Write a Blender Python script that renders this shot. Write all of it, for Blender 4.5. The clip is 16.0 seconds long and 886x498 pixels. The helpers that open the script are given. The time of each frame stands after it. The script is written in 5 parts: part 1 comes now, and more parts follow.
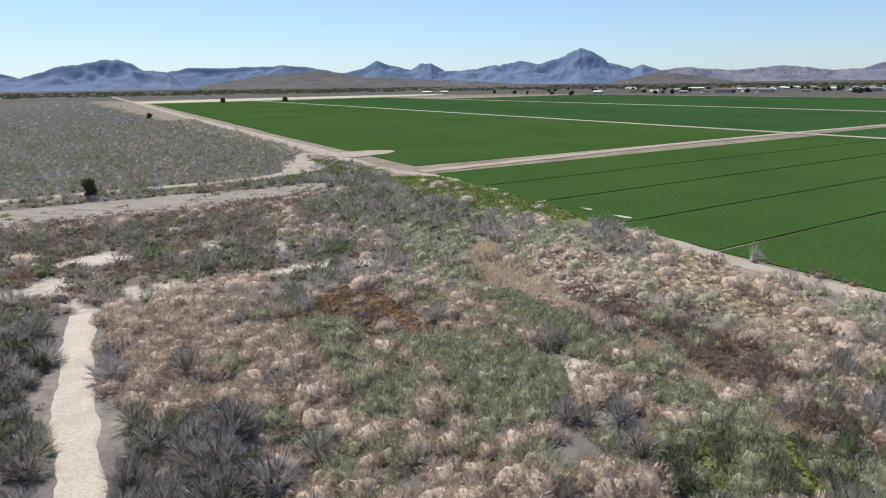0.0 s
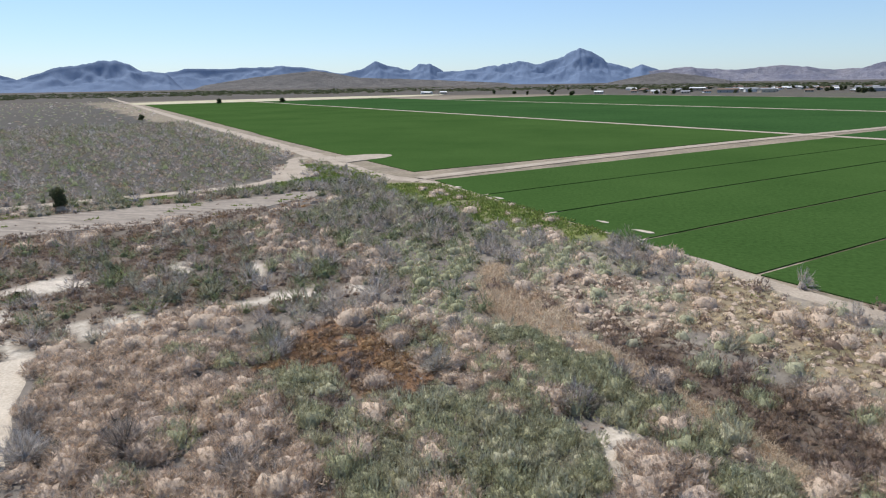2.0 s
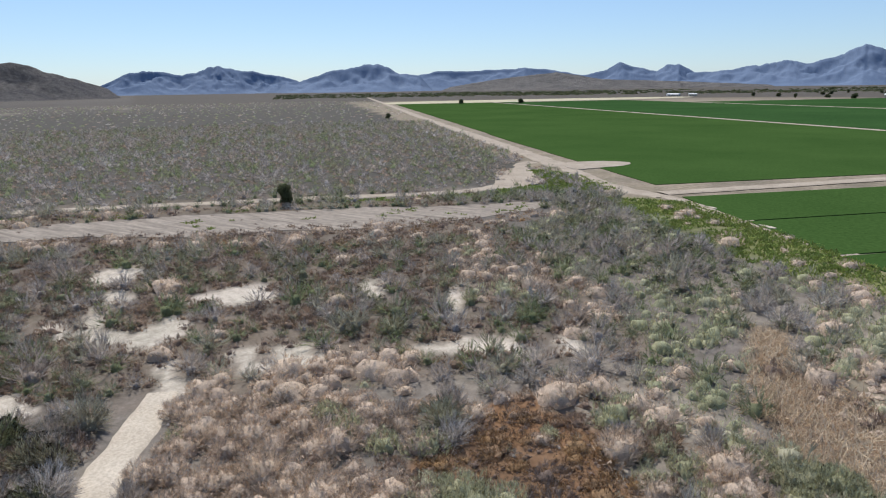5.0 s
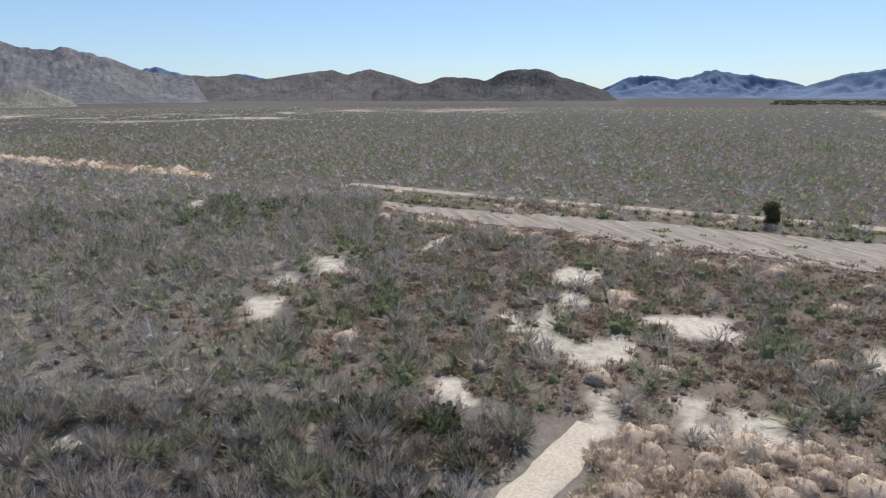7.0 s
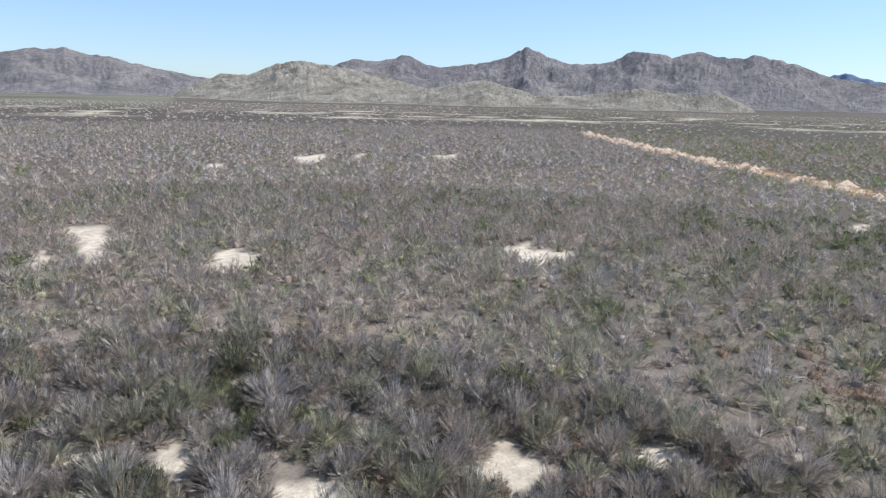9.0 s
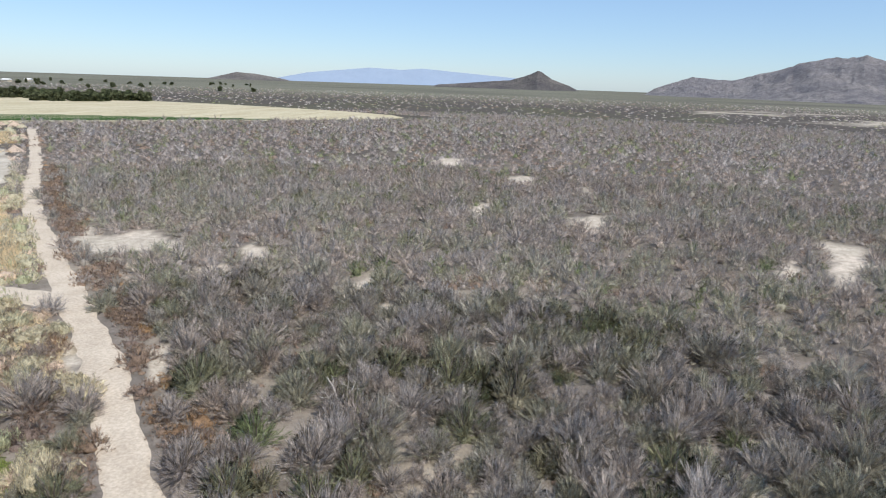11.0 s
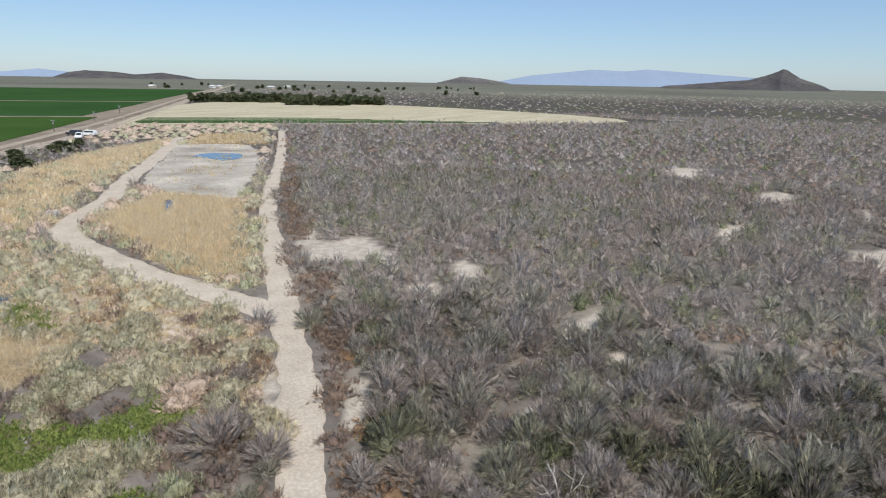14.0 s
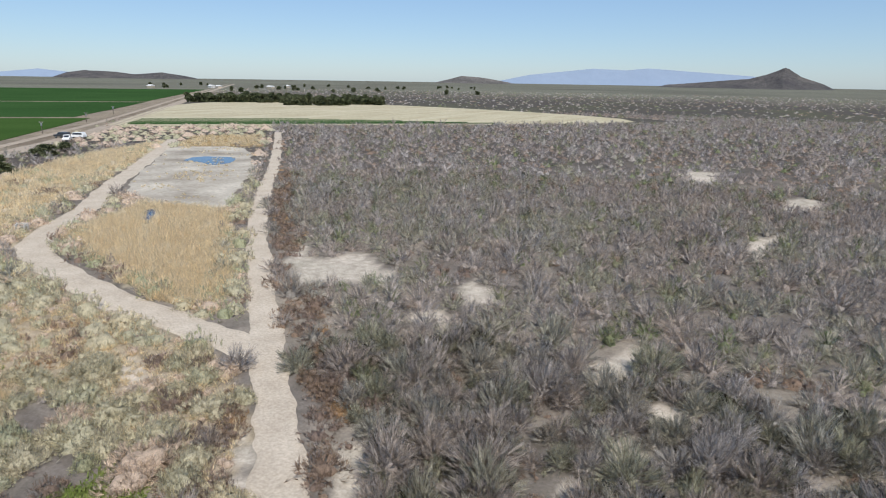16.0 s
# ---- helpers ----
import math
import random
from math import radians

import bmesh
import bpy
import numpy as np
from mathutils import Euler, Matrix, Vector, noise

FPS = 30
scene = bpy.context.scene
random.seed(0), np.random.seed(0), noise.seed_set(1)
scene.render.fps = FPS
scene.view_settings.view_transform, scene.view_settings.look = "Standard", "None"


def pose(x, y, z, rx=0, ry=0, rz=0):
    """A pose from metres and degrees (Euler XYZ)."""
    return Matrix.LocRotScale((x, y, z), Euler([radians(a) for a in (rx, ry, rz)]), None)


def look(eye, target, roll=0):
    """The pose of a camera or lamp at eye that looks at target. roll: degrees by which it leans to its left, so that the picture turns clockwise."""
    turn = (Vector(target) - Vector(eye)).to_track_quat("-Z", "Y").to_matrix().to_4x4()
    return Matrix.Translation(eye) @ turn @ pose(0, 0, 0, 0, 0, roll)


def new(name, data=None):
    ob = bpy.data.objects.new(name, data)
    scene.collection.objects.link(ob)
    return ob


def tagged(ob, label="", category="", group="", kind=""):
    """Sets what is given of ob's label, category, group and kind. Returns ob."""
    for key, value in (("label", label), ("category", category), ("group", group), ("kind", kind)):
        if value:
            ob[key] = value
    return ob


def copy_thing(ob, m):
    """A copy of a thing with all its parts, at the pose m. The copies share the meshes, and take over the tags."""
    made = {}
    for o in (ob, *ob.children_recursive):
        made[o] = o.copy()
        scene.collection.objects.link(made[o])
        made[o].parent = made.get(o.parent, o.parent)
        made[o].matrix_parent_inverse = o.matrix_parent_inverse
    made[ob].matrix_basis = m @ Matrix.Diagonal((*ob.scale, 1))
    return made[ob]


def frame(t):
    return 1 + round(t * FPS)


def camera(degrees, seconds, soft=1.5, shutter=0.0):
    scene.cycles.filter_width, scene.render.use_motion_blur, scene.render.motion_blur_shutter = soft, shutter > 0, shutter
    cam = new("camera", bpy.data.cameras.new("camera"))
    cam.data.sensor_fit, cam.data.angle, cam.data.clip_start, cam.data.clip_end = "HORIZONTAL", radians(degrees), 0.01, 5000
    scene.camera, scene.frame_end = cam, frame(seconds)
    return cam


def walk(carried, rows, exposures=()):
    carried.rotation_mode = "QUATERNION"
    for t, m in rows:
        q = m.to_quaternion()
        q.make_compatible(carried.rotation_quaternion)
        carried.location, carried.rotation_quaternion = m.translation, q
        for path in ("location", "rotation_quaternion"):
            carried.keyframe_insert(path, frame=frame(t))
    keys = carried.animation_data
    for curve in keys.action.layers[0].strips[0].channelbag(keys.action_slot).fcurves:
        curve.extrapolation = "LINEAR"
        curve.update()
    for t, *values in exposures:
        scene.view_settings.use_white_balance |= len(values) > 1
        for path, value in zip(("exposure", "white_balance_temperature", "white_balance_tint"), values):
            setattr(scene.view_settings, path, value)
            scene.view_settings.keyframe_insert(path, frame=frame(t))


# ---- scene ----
cam = camera(69.4, 16.0, soft=1.1)
EXPOSURES = [(0, 0.15), (3.2, 0.15), (5.5, 0.0), (7, 0.05), (8, 0.2), (9, 0.4), (10.2, 0.35), (12.3, -0.06), (16, -0.07)]
PATH = [
    (0, (1.997, -2.628, 21.025), (1.571, -0.741, 20.519), -0.8),
    (0.5, (1.461, -0.034, 21.071), (1.035, 1.853, 20.564), -0.9),
    (1, (0.849, 2.546, 21.019), (0.424, 4.434, 20.513), -0.9),
    (1.5, (0.192, 5.045, 20.937), (-0.233, 6.933, 20.432), -0.8),
    (2, (-0.494, 7.451, 20.988), (-0.918, 9.339, 20.483), -0.9),
    (2.5, (-1.188, 9.992, 20.886), (-1.61, 11.881, 20.382), -0.8),
    (3, (-1.875, 12.529, 20.782), (-2.299, 14.417, 20.279), -0.9),
    (3.2, (-2.136, 13.436, 20.778), (-2.567, 15.323, 20.275), -0.8),
    (5.3, (-6.676, 23.938, 20.135), (-7.909, 25.437, 19.651), -0.8),
    (5.5, (-7.328, 24.563, 20.095), (-8.672, 25.964, 19.615), -0.7),
    (6, (-9.01, 25.905, 20.056), (-10.586, 27.041, 19.581), -0.5),
    (6.5, (-10.511, 26.734, 20.022), (-12.26, 27.583, 19.552), -0.4),
    (7, (-12.565, 27.353, 19.783), (-14.436, 27.886, 19.316), -0.1),
    (7.5, (-14.227, 27.543, 19.74), (-16.158, 27.767, 19.273), 0.1),
    (8, (-16.047, 27.358, 19.567), (-17.985, 27.187, 19.103), 0.4),
    (8.5, (-17.611, 26.688, 19.393), (-19.421, 25.974, 18.93), 0.7),
    (9, (-18.576, 25.86, 19.275), (-20.1, 24.652, 18.809), 1.3),
    (9.5, (-19.351, 24.791, 19.219), (-20.467, 23.201, 18.743), 1.5),
    (10, (-19.635, 23.686, 19.127), (-20.272, 21.853, 18.642), 1.6),
    (10.2, (-19.703, 23.117, 19.086), (-20.135, 21.226, 18.597), 1.7),
    (12.3, (-18.004, 17.064, 18.772), (-17.056, 15.378, 18.262), 1.2),
    (12.5, (-17.727, 16.564, 18.721), (-16.778, 14.879, 18.212), 1.1),
    (13, (-16.894, 15.415, 18.742), (-15.945, 13.729, 18.232), 1.1),
    (13.5, (-16.04, 14.095, 18.804), (-15.092, 12.409, 18.294), 1.1),
    (14, (-15.103, 12.655, 18.814), (-14.155, 10.969, 18.304), 1.0),
    (14.5, (-14.142, 11.104, 18.826), (-13.193, 9.419, 18.316), 1.0),
    (15, (-13.146, 9.623, 18.868), (-12.197, 7.938, 18.358), 1.0),
    (15.5, (-12.077, 8.056, 18.77), (-11.129, 6.37, 18.262), 1.0),
    (16, (-10.924, 6.357, 18.877), (-9.975, 4.672, 18.365), 0.9),
]
walk(cam, [(t, look(eye, target, roll)) for t, eye, target, roll in PATH], EXPOSURES)

# ---- light ----
SUN_AZ, SUN_EL = radians(52), radians(55)      # azimuth is counted to the left from +y
sun_way = Vector((-math.sin(SUN_AZ) * math.cos(SUN_EL), math.cos(SUN_AZ) * math.cos(SUN_EL), math.sin(SUN_EL)))
sun = new("sun", bpy.data.lights.new("sun", "SUN"))
sun.data.energy, sun.data.angle, sun.data.color = 4.9, radians(0.6), (1.0, 0.955, 0.885)
sun.matrix_world = look(sun_way * 100, (0, 0, 0))
world = bpy.data.worlds.new("world")
scene.world = world
world.use_nodes = True
wt = world.node_tree
sky = wt.nodes.new("ShaderNodeTexSky")
sky.sky_type, sky.sun_disc = "NISHITA", False
sky.sun_elevation, sky.sun_rotation = SUN_EL, -SUN_AZ
sky.air_density, sky.dust_density, sky.ozone_density, sky.altitude = 1.0, 0.35, 3.0, 400
wt.nodes["Background"].inputs[1].default_value = 0.104
cool = wt.nodes.new("ShaderNodeMix")
cool.data_type, cool.blend_type = "RGBA", "MULTIPLY"
cool.inputs[0].default_value, cool.inputs[7].default_value = 1.0, (0.87, 0.98, 1.13, 1)
haze = wt.nodes.new("ShaderNodeMix")
haze.data_type = "RGBA"
haze.inputs[0].default_value, haze.inputs[7].default_value = 0.27, (4.9, 6.25, 7.7, 1)
wt.links.new(sky.outputs[0], haze.inputs[6])
wt.links.new(haze.outputs[2], cool.inputs[6])
wt.links.new(cool.outputs[2], wt.nodes["Background"].inputs[0])

# ---- helpers of this scene ----
C0 = np.array((-8.0, 12.0))                     # middle of the flight
RNG = np.random.default_rng(7)


def sn(s, n):
    """A place from the farm's own grid: s along the canal road, n across it."""
    return (0.7 * s + 0.714 * n, -0.714 * s + 0.7 * n)


def part(name, mesh, material, parent, label=""):
    ob = new(name, mesh)
    if material:
        mesh.materials.clear()
        mesh.materials.append(material)
    ob.parent = parent
    if label:
        ob["label"] = label
    return ob


def bm_mesh(name, bm):
    me = bpy.data.meshes.new(name)
    bm.to_mesh(me)
    bm.free()
    return me


def quick_mesh(name, verts, faces, smooth=False):
    """A mesh from numpy arrays; every face has the same number of corners."""
    verts, faces = np.asarray(verts, np.float32), np.asarray(faces, np.int32)
    me = bpy.data.meshes.new(name)
    k = faces.shape[1]
    me.vertices.add(len(verts))
    me.vertices.foreach_set("co", verts.ravel())
    me.loops.add(faces.size)
    me.loops.foreach_set("vertex_index", faces.ravel())
    me.polygons.add(len(faces))
    me.polygons.foreach_set("loop_start", np.arange(0, faces.size, k, dtype=np.int32))
    me.polygons.foreach_set("use_smooth", np.full(len(faces), smooth))
    me.update(calc_edges=True)
    return me


def grid_faces(rows, cols):
    i = np.arange(rows - 1)[:, None] * cols + np.arange(cols - 1)[None]
    return np.stack([i, i + 1, i + cols + 1, i + cols], -1).reshape(-1, 4)


def inside(px, py, poly):
    """Which of the places lie in the polygon."""
    hit = np.zeros(np.shape(px), bool)
    for (ax, ay), (bx, by) in zip(poly, poly[1:] + poly[:1]):
        cross = (ay > py) != (by > py)
        hit ^= cross & (px < (bx - ax) * (py - ay) / ((by - ay) if by != ay else 1e-9) + ax)
    return hit


def to_line(px, py, line):
    """The distance from a polyline."""
    best = np.full(np.shape(px), 1e9)
    for (ax, ay), (bx, by) in zip(line, line[1:]):
        dx, dy = bx - ax, by - ay
        k = np.clip(((px - ax) * dx + (py - ay) * dy) / (dx * dx + dy * dy), 0, 1)
        best = np.minimum(best, np.hypot(px - ax - k * dx, py - ay - k * dy))
    return best


def wave(x, y, scale, seed=0, octaves=4):
    """Smooth noise between about -1 and 1, for arrays."""
    x, y = np.asarray(x, float) / scale, np.asarray(y, float) / scale
    total, size = 0, 0
    for o in range(octaves):
        xi, yi = np.floor(x).astype(np.int64), np.floor(y).astype(np.int64)
        fx, fy = x - xi, y - yi
        fx, fy = fx * fx * (3 - 2 * fx), fy * fy * (3 - 2 * fy)

        def rnd(a, b):
            h = (a * 374761393 + b * 668265263 + (seed + o) * 1442695041) & 0x7FFFFFFF
            h = ((h ^ (h >> 13)) * 1274126177) & 0x7FFFFFFF
            return ((h ^ (h >> 16)) & 0xFFFF) / 32767.5 - 1
        v = (rnd(xi, yi) * (1 - fx) + rnd(xi + 1, yi) * fx) * (1 - fy) + (rnd(xi, yi + 1) * (1 - fx) + rnd(xi + 1, yi + 1) * fx) * fy
        total, size = total + v * 0.55**o, size + 0.55**o
        x, y = x * 2.03 + 17.1, y * 2.03 - 9.7
    return total / size


# ---- materials ----
def material(name, rough=0.9, specular=0.2, metallic=0.0):
    m = bpy.data.materials.new(name)
    m.use_nodes = True
    b = m.node_tree.nodes["Principled BSDF"]
    b.inputs["Roughness"].default_value, b.inputs["Metallic"].default_value = rough, metallic
    b.inputs["Specular IOR Level"].default_value = specular
    return m, m.node_tree, b


def ramp_of(nt, stops, source, interpolation="LINEAR"):
    r = nt.nodes.new("ShaderNodeValToRGB")
    r.color_ramp.interpolation = interpolation
    while len(r.color_ramp.elements) < len(stops):
        r.color_ramp.elements.new(0.5)
    for e, (p, c) in zip(r.color_ramp.elements, stops):
        e.position, e.color = p, (*c, 1)
    nt.links.new(source, r.inputs[0])
    return r.outputs[0]


def noise_of(nt, scale, detail=5, rough=0.6, coords="Object", stretch=None):
    t = nt.nodes.new("ShaderNodeTexCoord")
    n = nt.nodes.new("ShaderNodeTexNoise")
    n.inputs["Scale"].default_value, n.inputs["Detail"].default_value, n.inputs["Roughness"].default_value = scale, detail, rough
    if stretch:
        mp = nt.nodes.new("ShaderNodeMapping")
        mp.inputs["Rotation"].default_value, mp.inputs["Scale"].default_value = stretch
        nt.links.new(t.outputs[coords], mp.inputs[0])
        nt.links.new(mp.outputs[0], n.inputs[0])
    else:
        nt.links.new(t.outputs[coords], n.inputs[0])
    return n.outputs[0]


def mix_of(nt, kind, fac, a, b):
    m = nt.nodes.new("ShaderNodeMix")
    m.data_type, m.blend_type = "RGBA", kind
    for socket, value in ((m.inputs[0], fac), (m.inputs[6], a), (m.inputs[7], b)):
        if isinstance(value, (int, float)):
            socket.default_value = value
        elif isinstance(value, tuple):
            socket.default_value = (*value, 1)
        else:
            nt.links.new(value, socket)
    return m.outputs[2]


def bump_of(nt, bsdf, height, strength, distance):
    b = nt.nodes.new("ShaderNodeBump")
    b.inputs["Strength"].default_value, b.inputs["Distance"].default_value = strength, distance
    nt.links.new(height, b.inputs["Height"])
    nt.links.new(b.outputs[0], bsdf.inputs["Normal"])


def surface(name, dark, light, scale, fine, bump=0.03, rough=0.92, specular=0.15, stretch=None):
    """Two noises of different size over two colours, with fine relief."""
    m, nt, b = material(name, rough, specular)
    big, small = noise_of(nt, scale, stretch=stretch), noise_of(nt, fine, 6, 0.7)
    c = ramp_of(nt, [(0.32, dark), (0.68, light)], big)
    v = ramp_of(nt, [(0.3, (0.72, 0.72, 0.72)), (0.7, (1.18, 1.18, 1.18))], small)
    nt.links.new(mix_of(nt, "MULTIPLY", 1.0, c, v), b.inputs["Base Color"])
    if bump:
        bump_of(nt, b, small, 0.7, bump)
    return m


def ground_material():
    m, nt, b = material("desert_ground", 0.95, 0.1)
    a = nt.nodes.new("ShaderNodeAttribute")
    a.attribute_name = "cover"
    mid, small, far = noise_of(nt, 0.9, 5, 0.65), noise_of(nt, 6.0, 6, 0.7), noise_of(nt, 0.11, 8, 0.75)
    v1 = ramp_of(nt, [(0.3, (0.62, 0.61, 0.60)), (0.62, (1.16, 1.16, 1.16))], mid)
    v2 = ramp_of(nt, [(0.3, (0.7, 0.69, 0.68)), (0.7, (1.2, 1.2, 1.2))], small)
    v3 = ramp_of(nt, [(0.35, (0.72, 0.74, 0.70)), (0.65, (1.18, 1.16, 1.16))], far)
    c = mix_of(nt, "MULTIPLY", 0.8, a.outputs["Color"], v1)
    c = mix_of(nt, "MULTIPLY", 0.8, c, v2)
    c = mix_of(nt, "MULTIPLY", 0.8, c, v3)
    nt.links.new(c, b.inputs["Base Color"])
    bump_of(nt, b, small, 0.6, 0.05)
    return m


def plant_material(name, stops, gloss=0.05, through_light=0.26, tall=0.35, open_=0.50, fine=34.0, soft=0.06):
    """Foliage colours picked per plant, varied twig by twig."""
    m, nt, b = material(name, 0.85, gloss)
    a, o, g = nt.nodes.new("ShaderNodeAttribute"), nt.nodes.new("ShaderNodeObjectInfo"), nt.nodes.new("ShaderNodeNewGeometry")
    a.attribute_name = "tone"
    add, fr = nt.nodes.new("ShaderNodeMath"), nt.nodes.new("ShaderNodeMath")
    fr.operation = "FRACT"
    nt.links.new(a.outputs["Fac"], add.inputs[0])
    nt.links.new(o.outputs["Random"], add.inputs[1])
    nt.links.new(add.outputs[0], fr.inputs[0])
    c = ramp_of(nt, stops, fr.outputs[0])
    v = ramp_of(nt, [(0.0, (0.70, 0.70, 0.70)), (1.0, (1.25, 1.24, 1.21))], g.outputs["Random Per Island"])
    gr = nt.nodes.new("ShaderNodeAttribute")
    gr.attribute_name = "grain"
    col = mix_of(nt, "MULTIPLY", gr.outputs["Fac"], c, v)
    fuzz, clumps = noise_of(nt, 20.0, 5, 0.75, stretch=((0, 0, 0), (1, 1, max(tall, 0.3)))), noise_of(nt, 3.2, 3, 0.6)
    col = mix_of(nt, "MULTIPLY", 0.9, col, ramp_of(nt, [(0.32, (0.50, 0.49, 0.48)), (0.66, (1.30, 1.30, 1.30))], fuzz))
    col = mix_of(nt, "MULTIPLY", 0.7, col, ramp_of(nt, [(0.35, (0.78, 0.77, 0.76)), (0.65, (1.18, 1.18, 1.18))], clumps))
    bump_of(nt, b, fuzz, 0.9, 0.07)
    nt.links.new(col, b.inputs["Base Color"])
    tr, mx = nt.nodes.new("ShaderNodeBsdfTranslucent"), nt.nodes.new("ShaderNodeMixShader")
    nt.links.new(col, tr.inputs["Color"])
    mx.inputs[0].default_value = through_light
    cut_by, spray = nt.nodes.new("ShaderNodeAttribute"), nt.nodes.new("ShaderNodeAttribute")
    cut_by.attribute_name, spray.attribute_name = "loose", "spray"
    lines = nt.nodes.new("ShaderNodeTexNoise")
    grid = nt.nodes.new("ShaderNodeMapping")
    grid.inputs["Scale"].default_value = (fine, 2.2, 37.0)
    lines.inputs["Scale"].default_value, lines.inputs["Detail"].default_value, lines.inputs["Roughness"].default_value = 1.0, 2, 0.6
    nt.links.new(spray.outputs["Vector"], grid.inputs[0])
    nt.links.new(grid.outputs[0], lines.inputs[0])
    # the twigs of a spray end one by one towards its tip
    edge, keep = nt.nodes.new("ShaderNodeMath"), nt.nodes.new("ShaderNodeMapRange")
    edge.operation = "MULTIPLY_ADD"
    nt.links.new(cut_by.outputs["Fac"], edge.inputs[0])
    edge.inputs[1].default_value, edge.inputs[2].default_value = 0.30, open_ - 0.14
    less = nt.nodes.new("ShaderNodeMath")
    less.operation = "SUBTRACT"
    nt.links.new(lines.outputs[0], less.inputs[0])
    nt.links.new(edge.outputs[0], less.inputs[1])
    keep.inputs[1].default_value, keep.inputs[2].default_value = -soft, soft
    nt.links.new(less.outputs[0], keep.inputs[0])
    sprig = nt.nodes.new("ShaderNodeMath")
    sprig.operation = "GREATER_THAN"
    sprig.inputs[1].default_value = -0.5
    nt.links.new(cut_by.outputs["Fac"], sprig.inputs[0])
    solid = mix_of(nt, "MIX", sprig.outputs[0], (1.0, 1.0, 1.0), keep.outputs[0])
    clear, cut = nt.nodes.new("ShaderNodeBsdfTransparent"), nt.nodes.new("ShaderNodeMixShader")
    nt.links.new(b.outputs[0], mx.inputs[1])
    nt.links.new(tr.outputs[0], mx.inputs[2])
    nt.links.new(solid, cut.inputs[0])
    nt.links.new(clear.outputs[0], cut.inputs[1])
    nt.links.new(mx.outputs[0], cut.inputs[2])
    nt.links.new(cut.outputs[0], nt.nodes["Material Output"].inputs[0])
    return m


GROUND = ground_material()
SAND = surface("pale_sand", (0.41, 0.35, 0.28), (0.51, 0.445, 0.365), 0.35, 5.0, 0.012)
DIRT = surface("packed_dirt", (0.29, 0.24, 0.19), (0.39, 0.33, 0.265), 0.25, 4.0, 0.012)
WASH = surface("wash_silt", (0.165, 0.138, 0.115), (0.34, 0.292, 0.245), 0.11, 1.1, 0.08, stretch=((0, 0, radians(-44)), (1, 9, 1)))
CROP = surface("alfalfa", (0.036, 0.074, 0.020), (0.049, 0.093, 0.026), 0.02, 1.6, 0.2, 1.0, 0.0)
CROP_FAR = surface("far_crop", (0.028, 0.066, 0.022), (0.038, 0.084, 0.028), 0.012, 0.6, 0.2, 1.0, 0.0)
STUBBLE = surface("pale_stubble", (0.36, 0.315, 0.205), (0.49, 0.445, 0.32), 0.02, 0.5, 0.05, stretch=((0, 0, radians(-44)), (6, 1, 1)))
MUD = surface("dried_mud", (0.25, 0.215, 0.17), (0.52, 0.475, 0.40), 0.10, 1.2, 0.04, 0.7)
BARK = surface("grey_bark", (0.075, 0.062, 0.052), (0.17, 0.148, 0.13), 3.0, 20.0, 0.01)
BLEACHED = surface("bleached_wood", (0.38, 0.35, 0.32), (0.55, 0.52, 0.48), 3.0, 20.0, 0.01)
CONCRETE = surface("weathered_concrete", (0.42, 0.40, 0.37), (0.58, 0.56, 0.52), 1.5, 9.0, 0.01)

